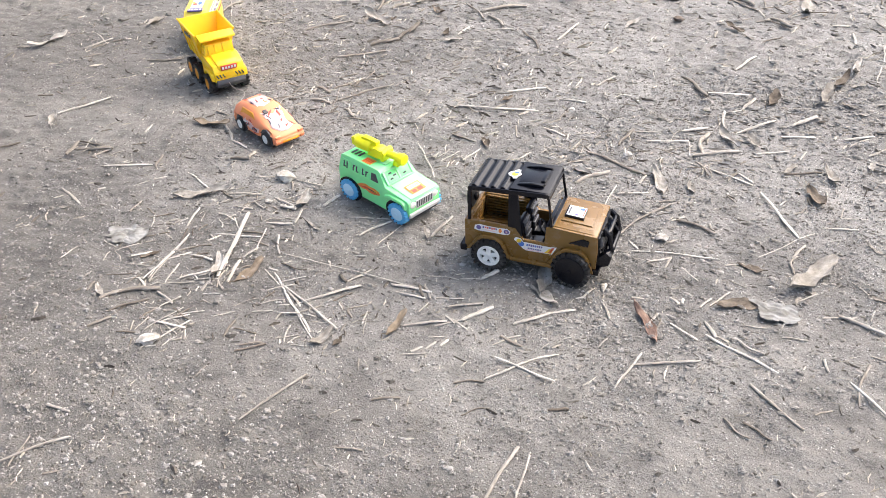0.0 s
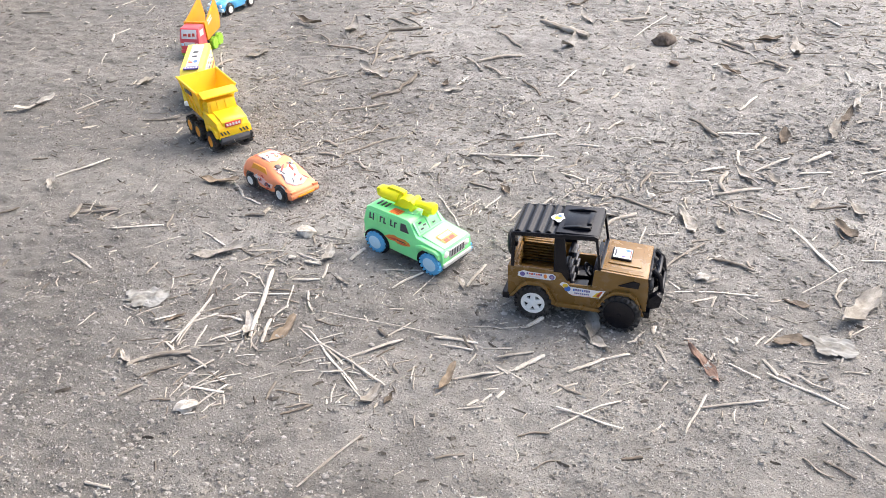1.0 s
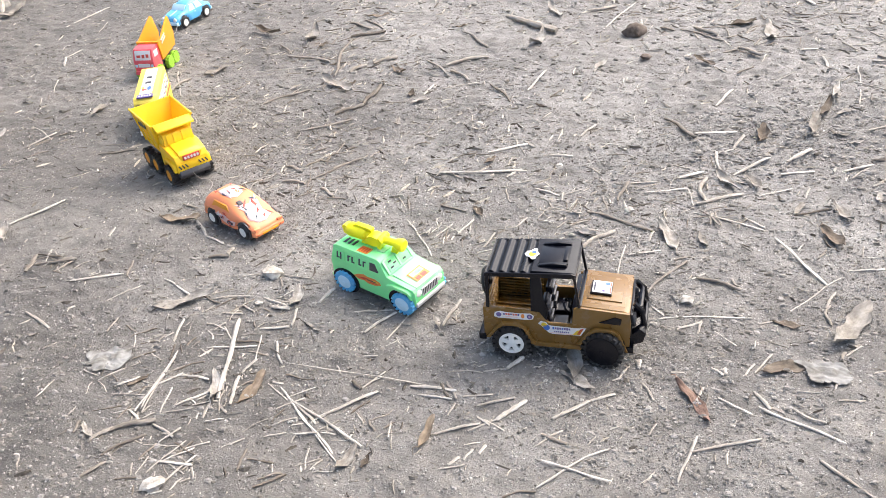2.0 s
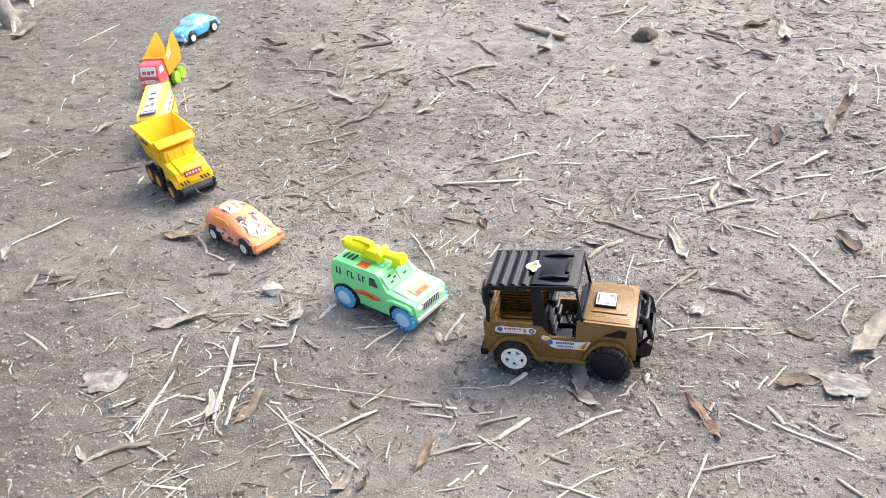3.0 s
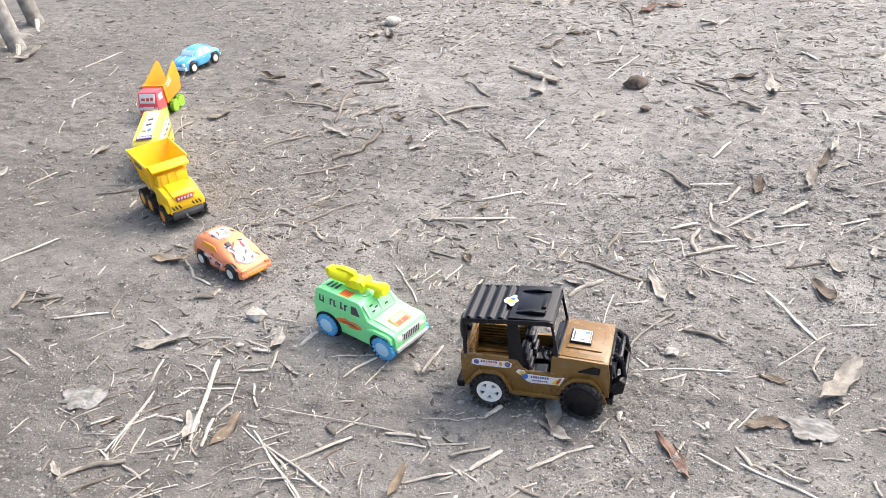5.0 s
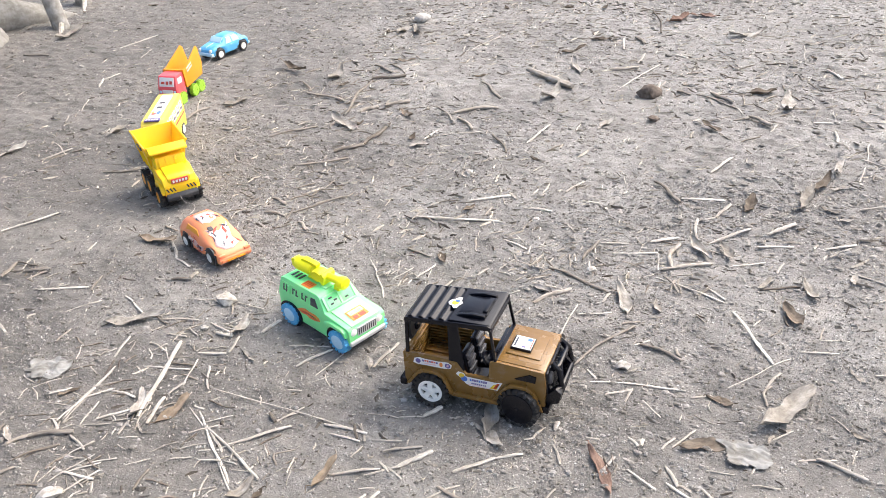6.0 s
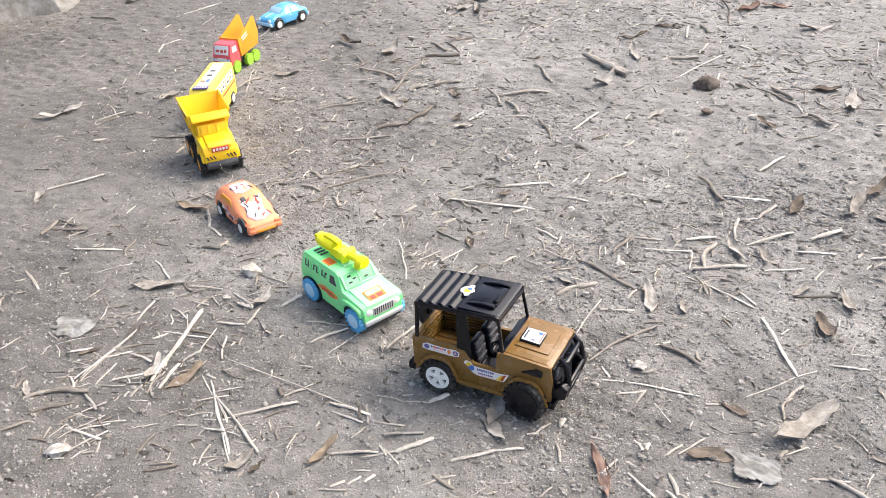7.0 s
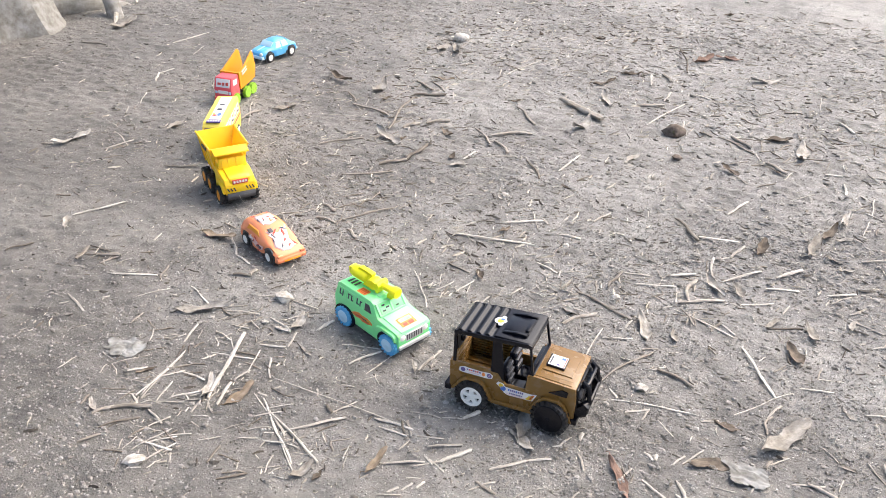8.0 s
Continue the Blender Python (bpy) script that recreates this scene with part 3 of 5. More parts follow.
    for o, mt in ((rect(-.0085, -.001, -.0125, .0125), PALE_GREEN), (rect(-.0065, -.0032, -.010, -.002), P_RED), (rect(-.0065, -.0032, .001, .009), P_RED), (rect(.0015, .0085, -.011, -.003), P_RED), (rect(.0015, .0085, .000, .010), P_RED)):
        decal("sticker_mark", o, "z", .0005, .0003, mt, st)
    # roof: slots, sticker, gun
    for i in range(3):
        part("roof_slot", box(-.060 + i * .0075, -.0565 + i * .0075, -.019, -.005, .0850, .0862, .0003), DARK, car)
    st = decal("sticker", rect(-.030, -.012, -.027, -.012), "z", .0853, .0004, P_ORANGE, car, "orange roof sticker")
    for k in range(4):
        decal("sticker_mark", rect(-.0285 + k * .0040, -.0262 + k * .0040, -.0245, -.0145), "z", .0857, .0003, P_RED, st)
    part("roof_hatch", box(-.008, .006, -.012, .012, .0840, .0866, .0012), PALE_GREEN, car)
    gun = new("roof_gun")
    gun.parent = car
    gun.empty_display_size = .005
    gun.matrix_basis = pose(-.026, 0, .0850, 0, 3, 6)
    turn = Matrix.Rotation(radians(-90), 4, "Z")
    part("gun_mount", prism([(-.012, 0), (.010, 0), (.006, .010), (-.008, .010)], -.006, .006, .001), LEMON, gun)
    part("gun_breech", lathe([(.002, -.034), (.0105, -.034), (.0122, -.030), (.0122, -.008), (.0098, -.004), (.004, -.003)], 22, None, Matrix.Translation((0, 0, .0175)) @ turn), LEMON, gun)
    part("gun_sight", prism([(-.024, .026), (.006, .026), (.006, .032), (-.004, .0335), (-.020, .034), (-.024, .031)], -.0045, .0045, .0012), LEMON, gun)
    part("gun_barrel", lathe([(.0085, -.006), (.0082, .020), (.0065, .026), (.0065, .040), (.0085, .043), (.0088, .054), (.006, .056), (.003, .052)], 20, None, Matrix.Translation((0, 0, .0165)) @ turn), LEMON, gun)
    part("gun_drum", lathe([(.002, -.009), (.0095, -.009), (.0108, -.006), (.0108, .006), (.0095, .009), (.002, .009)], 18, None, Matrix.Translation((.012, -.004, .0165))), LEMON, gun)
    part("gun_shield", prism([(.018, .004), (.024, .003), (.026, .020), (.022, .026), (.017, .024)], -.0125, .0125, .002), LEMON, gun)
    part("gun_grip", prism([(-.040, .010), (-.032, .008), (-.030, .022), (-.036, .028), (-.042, .024)], -.007, .007, .002), LEMON, gun)
    part("gun_muzzle", lathe([(.004, -.006), (.0098, -.005), (.0112, 0), (.0098, .005), (.006, .006)], 16, None, Matrix.Translation((.050, 0, .0160)) @ turn), LEMON, gun)
    part("gun_prop", prism([(.036, -.001), (.046, -.001), (.049, .011), (.038, .011)], -.005, .005, .001), LEMON, gun)
    for x, n_ in ((-.0495, "rear_wheel"), (.0495, "front_wheel")):
        part("axle", tube([(x, -.030, .0152), (x, .030, .0152)], .003, 8), DARK, car)
        for s in (-1, 1):
            # black disc on the flank stands for the shaded gap around the wheel
            part("wheel_well", lathe([(.002, -.0008), (.0236, -.0008), (.0236, .0008), (.002, .0008)], 22, None, Matrix.Translation((x, s * .0364, .0205))), BLACK, car)
            wheel(car, n_, x, s * .0345, .0168, .0125, CYAN, PALE_BLUE, s, 8, 16, 0, True, .50)
    for s in (-1, 1):
        part("fender", prism([(.026, .034), (.031, .040), (.038, .043), (.060, .042), (.069, .034), (.075, .034), (.072, .044), (.060, .0485), (.036, .0505), (.025, .046)], s * .027, s * .0395, .0014), GREEN, car)
    # front side windows: dark plates on the solid body paint the shaded cabin
    for s in (-1, 1):
        tilted(part("window_opening", prism([(-.0040, -.0070), (.0115, -.0070), (.0045, .0072), (-.0040, .0072)], -.0012, .0012, .0004), DARK, car, "dark plate for the shaded cabin in the front side window"), Matrix.Translation((0, s * .036 * (1 - (.0685 - .055) * 5.6), .0685)) @ Matrix.Rotation(s * radians(11.4), 4, "X"))
    # the shell sits low over its wheels
    for ob in car.children:
        if "wheel" not in ob.name or "well" in ob.name:
            ob.matrix_basis = Matrix.Diagonal((.98, 1, .86, 1)) @ ob.matrix_basis
    # short nose ahead of the front wheels
    def shorten(ob, above):
        m_ = above @ ob.matrix_basis
        if ob.type == "MESH":
            back = m_.inverted()
            for v in ob.data.vertices:
                p_ = m_ @ v.co
                if p_.x > .058:
                    p_.x = .058 + (p_.x - .058) * .5
                    v.co = back @ p_
        for kid in ob.children:
            shorten(kid, m_)
    for ob in car.children:
        if "wheel" not in ob.name or "well" in ob.name:
            shorten(ob, Matrix.Identity(4))
    return car


def section(x, hw, z0, z1, top, belt):
    """One ring of a rounded car body: half width, floor, roof, roof half width, belt height."""
    pts = [(-hw * .80, z0), (-hw, z0 + .004), (-hw * 1.01, (z0 + belt) / 2), (-hw * .97, belt), (-top, z1 - (z1 - belt) * .22), (-top * .72, z1)]
    return [(x, y, z) for y, z in pts] + [(x, -y, z) for y, z in reversed(pts)]


def small_car(name, m, label, body_mat, glass_mat, stations, wheels, r, hw, rim):
    car = thing(name, m, label, "toy car", "toy vehicles in a row")
    bm = loft([section(*s) for s in stations])
    bmesh.ops.subdivide_edges(bm, edges=bm.edges[:], cuts=1, use_grid_fill=True, smooth=0.45)
    # press the wheel arches into the flanks
    for v in bm.verts:
        for wx in wheels:
            d = math.hypot(v.co.x - wx, v.co.z - r)
            if d < r * 1.25 and abs(v.co.y) > hw * .5 and v.co.z < r * 2.3:
                v.co.y *= .84
    part("body", bm, body_mat, car, smooth=50)
    for wx, n_ in zip(wheels, ("rear_wheel", "front_wheel")):
        for s in (-1, 1):
            # dark disc behind every wheel, painting the shade in the arch gap
            part("wheel_well", lathe([(.002, -.001), (r * 1.24, -.001), (r * 1.24, .0012), (.002, .0012)], 22, None, Matrix.Translation((wx, s * (hw * .89), r * 1.05))), DARK, car)
            wheel(car, n_, wx, s * (hw * .90), r, .0085, RUBBER, rim, s, 5, 0, 0, False, .60)
    return car


def orange_car(m):
    st = [(-.066, .026, .014, .034, .020, .026), (-.062, .031, .009, .043, .023, .030), (-.050, .033, .008, .0505, .024, .031), (-.026, .0335, .008, .0545, .0245, .032), (.000, .0335, .008, .0520, .0250, .032), (.020, .0335, .008, .0440, .0265, .031), (.040, .033, .008, .0345, .027, .027), (.057, .0315, .008, .0285, .026, .023), (.066, .028, .009, .0240, .024, .020), (.069, .022, .013, .0205, .018, .018)]
    car = small_car("toy_car", m, "orange plastic toy hatchback with white and pink graphic stickers", ORANGE, DARK, st, (-.041, .042), .0132, .033, WHITE)
    hull = car.children[0]
    part("front_bumper", prism([(.058, .007), (.0695, .009), (.0715, .015), (.0690, .019), (.058, .019)], -.029, .029, .002), ORANGE, car)
    part("intake", box(.0700, .0722, -.016, .016, .0108, .0142, .0006), AMBER, car)
    for s in (-1, 1):
        part("headlamp", box(.0655, .0705, s * .0225 - .005, s * .0225 + .005, .0195, .0240, .0012), ORANGE, car)
        part("fog_lamp", box(.0695, .0722, s * .0225 - .003, s * .0225 + .003, .0115, .0160, .0006), ORANGE, car)
        ax = "y-" if s < 0 else "y+"
        b = drape("sticker", [(-.031, .0250), (-.020, .0310), (-.004, .0300), (.012, .0260), (.024, .0265), (.022, .0180), (.004, .0165), (-.010, .0205), (-.024, .0190)], ax, hull, .0005, P_PINK, car, "pink and black flank sticker")
        for o, mt in (([(.003, .0185), (.019, .0195), (.020, .0240), (.005, .0235)], P_INK), ([(-.022, .0255), (-.005, .0250), (-.006, .0280), (-.019, .0290)], P_WHITE), ([(-.026, .0200), (-.014, .0215), (-.016, .0240), (-.026, .0228)], P_WHITE), ([(.007, .0200), (.016, .0205), (.016, .0222), (.008, .0220)], P_WHITE)):
            drape("sticker_mark", o, ax, hull, .0010, mt, b)
        part("side_window", prism([(-.040, .0345), (.012, .0345), (.000, .0465), (-.032, .0470)], s * .0272, s * .0302, .0008, lambda c: Vector((c.x, c.y * (1 - (c.z - .0345) * 6.5), c.z))), AMBER, car)
    b = drape("sticker", [(.012, -.020), (.026, -.014), (.048, -.021), (.060, -.012), (.062, .002), (.056, .017), (.040, .013), (.022, .019), (.012, .014), (.022, .001)], "z", hull, .0005, P_PINK, car, "pink and white bonnet sticker")
    for o, mt in (([(.030, -.004), (.050, -.013), (.055, -.009), (.034, .001)], P_WHITE), ([(.034, .004), (.052, .002), (.053, .007), (.038, .009)], P_WHITE), ([(.016, -.017), (.032, -.011), (.030, -.008), (.018, -.013)], P_INK), ([(.016, .011), (.030, .012), (.034, .008), (.022, .007)], P_RED), ([(.042, -.004), (.052, -.006), (.053, -.002), (.043, .001)], P_PINK)):
        drape("sticker_mark", o, "z", hull, .0010, mt, b)
    b = drape("sticker", [(-.042, -.012), (-.026, -.017), (-.006, -.015), (.002, -.004), (-.004, .012), (-.022, .017), (-.038, .011), (-.030, .000)], "z", hull, .0005, P_PINK, car, "pink and white roof sticker")
    for o, mt in (([(-.036, -.006), (-.014, -.012), (-.012, -.008), (-.032, -.001)], P_WHITE), ([(-.030, .003), (-.012, .000), (-.012, .004), (-.028, .008)], P_WHITE), (ring(-.012, .006, .005, .004), P_ORANGE), ([(-.026, -.006), (-.016, -.007), (-.016, -.004), (-.025, -.003)], P_RED)):
        drape("sticker_mark", o, "z", hull, .0010, mt, b)
    # fine printed strokes over the paint
    pen = random.Random(77)
    for way, u0, u1, v0, v1, count in (("z", .014, .058, -.019, .019, 13), ("z", -.044, .000, -.016, .016, 11), ("y-", -.052, .030, .014, .033, 16), ("y+", -.052, .030, .014, .033, 16)):
        for i in range(count):
            u, v, a_ = pen.uniform(u0, u1), pen.uniform(v0, v1), pen.uniform(-.9, .9)
            ln, wd, bow = pen.uniform(.007, .016), pen.uniform(.0011, .0022), pen.uniform(-.002, .002)
            c_, s_ = math.cos(a_), math.sin(a_)
            o = [(-ln / 2, 0), (0, bow - wd), (ln / 2, 0), (0, bow + wd)]
            drape("sticker_stroke", [(u + p * c_ - q * s_, v + p * s_ + q * c_) for p, q in o], way, hull, .0013, (P_INK, P_RED, P_WHITE, P_RED, P_PINK)[i % 5], car)
    part("vent_hole", tilted_box(-.0045, .0045, -.0040, .0040, .0020, (.014, -.010, .0468), 20), DARK, car, "dark square hole in the windscreen")
    return car


def tilted_box(x0, x1, y0, y1, h, at, deg):
    return box(x0, x1, y0, y1, -h, h, .0005, None, Matrix.Translation(at) @ Matrix.Rotation(radians(deg), 4, "Y"))


def blue_car(m):
    st = [(-.070, .024, .016, .030, .018, .026), (-.067, .028, .011, .0345, .022, .029), (-.052, .0315, .010, .0395, .023, .0325), (-.040, .0320, .010, .0480, .0225, .033), (-.026, .0320, .010, .0545, .0215, .0335), (.000, .0320, .010, .0555, .0220, .034), (.016, .0320, .010, .0500, .0230, .0335), (.028, .0320, .010, .0405, .0240, .033), (.045, .0315, .010, .0375, .0235, .031), (.062, .030, .011, .0345, .022, .028), (.069, .026, .014, .0290, .018, .024)]
    car = small_car("toy_car", m, "light blue plastic toy saloon with white wheel rims", BLUE, BLUE, st, (-.043, .043), .0145, .0315, WHITE)
    part("front_bumper", prism([(.062, .011), (.0725, .013), (.0735, .019), (.071, .022), (.062, .022)], -.028, .028, .002), PALE_BLUE, car, "pale front bumper")
    part("rear_bumper", prism([(-.0745, .014), (-.066, .012), (-.066, .021), (-.0735, .021)], -.027, .027, .002), PALE_BLUE, car)
    for s in (-1, 1):
        part("headlamp", lathe([(.0052, 0), (.0052, .003), (.003, .0045), (.001, .005)], 14, None, Matrix.Translation((.0665, s * .0195, .0270)) @ Matrix.Rotation(radians(-90), 4, "Z")), WHITE, car)
        for x0, x1, t0, t1 in ((-.034, -.008, -.026, -.007), (-.004, .019, -.003, .010)):
            part("side_window", prism([(x0, .0355), (x1, .0355), (t1, .0500), (t0, .0505)], s * .0255, s * .0305, .0008, lambda c: Vector((c.x, c.y * (1 - (c.z - .0355) * 13.0), c.z))), PALE_BLUE, car)
        part("door_handle", box(-.002, .004, s * .0318 - .001, s * .0318 + .001, .0300, .0314, .0003), PALE_BLUE, car)
    part("windscreen", tilted_box(-.0085, .0085, -.0205, .0205, .0010, (.0235, 0, .0460), 44), PALE_BLUE, car)
    part("rear_screen", tilted_box(-.0085, .0085, -.0195, .0195, .0010, (-.0405, 0, .0480), -38), PALE_BLUE, car)
    part("bonnet_trim", tilted_box(-.016, .016, -.0016, .0016, .0010, (.048, 0, .0372), 9), PALE_BLUE, car)
    return car


def dump_truck(m):
    t = thing("toy_dump_truck", m, "yellow plastic toy dump truck with black wheels and orange hubs", "toy truck", "toy vehicles in a row")
    part("chassis", box(-.070, .074, -.022, .022, .014, .030, .002), DARK, t)
    part("cab_base", prism([(.012, .030), (.024, .020), (.030, .034), (.040, .040), (.056, .040), (.066, .034), (.076, .028), (.080, .030), (.080, .050), (.074, .062), (.040, .070), (.012, .070)], -.034, .034, .0022, lambda c: Vector((c.x, c.y * (1 - max(0, c.x - .05) * 2.2), c.z))), YELLOW, t)
    for s in (-1, 1):
        part("fender", prism([(.030, .032), (.037, .042), (.058, .042), (.070, .032), (.078, .032), (.074, .046), (.060, .050), (.034, .050), (.026, .040)], s * .024, s * .0375, .0015), YELLOW, t)
    part("bonnet", prism([(.036, .060), (.078, .050), (.078, .0625), (.070, .0685), (.036, .0740)], -.0225, .0225, .003), YELLOW, t)
    part("cab", prism([(.000, .060), (.038, .062), (.033, .092), (.000, .094)], -.031, .031, .002, lambda c: Vector((c.x, c.y * (1 - max(0, c.z - .065) * 3.0), c.z))), YELLOW, t)
    part("windscreen", tilted_box(-.0105, .0105, -.0235, .0235, .0009, (.0365, 0, .0800), 80), YELLOW, t)
    for y in (-.0085, .0085):
        part("screen_bar", tilted_box(-.0115, .0115, y - .0022, y + .0022, .0020, (.0368, 0, .0800), 80), YELLOW, t)
    for s in (-1, 1):
        part("side_window", box(.010, .030, s * .0298 - .001, s * .0298 + .001, .070, .086, .0006), YELLOW, t)
        part("exhaust", tube([(.004, s * .032, .060), (.004, s * .032, .092)], .0025, 8), YELLOW, t)
    part("grille", box(.0775, .0812, -.0165, .0165, .0520, .0615, .0008), P_RED, t, "red and white grille sticker")
    for k in range(5):
        part("grille_mark", box(.0809, .0816, -.0145 + k * .0062, -.0105 + k * .0062, .0545, .0595, 0), P_WHITE, t)
    part("front_panel", box(.0770, .0805, -.0300, .0300, .0360, .0480, .0008), YELLOW, t)
    for k in (0, 1, 2, 6, 7, 8):
        b = box(-.0006, .0007, -.0012, .0012, -.0042, .0042, 0, None, Matrix.Translation((.0805, -.0265 + k * .0066, .0410)) @ Matrix.Rotation(radians(28), 4, "X"))
        part("hazard_stripe", b, P_INK, t, "black hazard stripe")
    part("front_bumper", prism([(.068, .018), (.083, .019), (.086, .026), (.083, .033), (.068, .034)], -.030, .030, .0018), DARK, t)
    # tipping bed: flared hopper with a canopy over the cab
    lo = [(-.072, -.030, .052), (.004, -.030, .046), (.004, .030, .046), (-.072, .030, .052)]
    hi = [(-.080, -.043, .117), (.018, -.042, .110), (.018, .042, .110), (-.080, .043, .117)]
    own = bmesh.new()
    a = [own.verts.new(p) for p in lo]
    b = [own.verts.new(p) for p in hi]
    li = [own.verts.new((p[0] * .93 - .002, p[1] * .93, p[2] + .003)) for p in lo]
    hi_ = [own.verts.new((p[0] * .955 - .001, p[1] * .945, p[2])) for p in hi]
    own.faces.new(a)
    own.faces.new(li)
    for i in range(4):
        j = (i + 1) % 4
        own.faces.new((a[i], a[j], b[j], b[i]))
        own.faces.new((li[i], li[j], hi_[j], hi_[i]))
        own.faces.new((b[i], b[j], hi_[j], hi_[i]))
    bmesh.ops.recalc_face_normals(own, faces=own.faces[:])
    soften(own, own.edges, .0008)
    part("tipping_bed", own, YELLOW, t)
    for s in (-1, 1):
        part("bed_rim", tube([(-.080, s * .0425, .1165), (.018, s * .0415, .1095)], .0022, 6), YELLOW, t)
        for x in (-.062, -.038, -.014):
            part("bed_rib", tube([(x, s * .0310, .054), (x - .003, s * .0412, .1090)], .0021, 6), YELLOW, t)
        part("bed_mark", box(-.046, -.012, s * .0412 - .0008, s * .0412 + .0008, .096, .103, 0, None, Matrix.Identity(4)), P_INK, t, "dark worn lettering strip")
    part("canopy", prism([(.010, .105), (.018, .110), (.037, .104), (.038, .1005), (.018, .102)], -.037, .037, .001), YELLOW, t)
    part("canopy_front", prism([(.004, .092), (.016, .090), (.022, .101), (.016, .109), (.008, .107)], -.037, .037, .001), YELLOW, t)
    for x in (-.056, -.014, .050):
        part("axle", tube([(x, -.030, .0165), (x, .030, .0165)], .003, 8), DARK, t)
        for s in (-1, 1):
            wheel(t, "wheel", x, s * .0345, .0195, .0140, RUBBER, AMBER, s, 6, 14, 0, False, .56)
    return t


def school_bus(m):
    t = thing("toy_bus", m, "cream yellow toy bus with white roof and printed stickers", "toy bus", "toy vehicles in a row")
    prof = [(-.066, .012), (-.052, .012), (-.049, .024), (-.028, .024), (-.025, .011), (.026, .011), (.029, .024), (.049, .024), (.052, .012), (.068, .014), (.070, .040), (.067, .076), (.060, .084), (-.062, .085), (-.068, .080), (-.069, .040)]
    slim = lambda c: Vector((c.x, c.y * (1 - max(0, c.z - .05) * 2.4), c.z))
    part("body", prism(prof, -.0295, .0295, .003, slim), BUFF, t)
    part("roof", box(-.054, .050, -.0140, .0140, .0842, .0862, .0008), WHITE, t, "white roof panel")
    part("floor_pan", box(-.062, .064, -.024, .024, .008, .016, .001), DARK, t)
    for x0 in (-.020, .002):
        part("roof_vent", box(x0, x0 + .007, -.0065, .0065, .0860, .0874, .0004), DARK, t, "dark roof vent")
    b = decal("sticker", ring(.030, -.001, .011, .0125), "z", .0862, .0004, P_WHITE, t, "round sticker in blue, red and yellow")
    for o, mt in ((ring(.030, .006, .0075, .005), P_BLUE), (ring(.034, -.005, .004, .006), P_RED), (ring(.027, -.009, .005, .003), P_YELLOW)):
        decal("sticker_mark", o, "z", .0866, .0003, mt, b)
    b = decal("sign", rect(.0530, .0640, -.0180, .0180), "z", .0842, .0022, P_VIOLET, t, "dark violet front sign with pale bars")
    for k in range(5):
        decal("sign_mark", rect(.0562, .0608, -.0150 + k * .0064, -.0112 + k * .0064), "z", .0864, .0003, P_WHITE, b)
    for s in (-1, 1):
        for i in range(5):
            x0 = -.056 + i * .0235
            w = tilted(part("window", box(x0, x0 + .0185, -.0004, .0005, -.0105, .0105, .0004), P_WHITE, t), Matrix.Translation((0, s * .0286, .0630)) @ Matrix.Rotation(s * radians(4.0), 4, "X"))
            for u, v, mt in ((.003, -.008, P_VIOLET), (.011, -.006, P_INK), (.006, .003, P_ORANGE)):
                part("window_mark", box(x0 + u, x0 + u + .0045, s * .0006 - .0004, s * .0006 + .0004, v, v + .0045, 0), mt, w)
        part("trim", box(-.064, .064, s * .0297 - .0008, s * .0297 + .0008, .0420, .0450, .0004), P_RED, t)
    part("windscreen", tilted_box(-.0135, .0135, -.0225, .0225, .0008, (.0692, 0, .0600), 86), DARK, t)
    part("front_bumper", box(.066, .0745, -.028, .028, .012, .021, .0015), WHITE, t)
    for x in (-.0385, .039):
        part("axle", tube([(x, -.024, .0135), (x, .024, .0135)], .0026, 8), DARK, t)
        for s in (-1, 1):
            wheel(t, "wheel", x, s * .0255, .0138, .0095, RUBBER, WHITE, s, 5, 0, 0, False, .62)
    return t


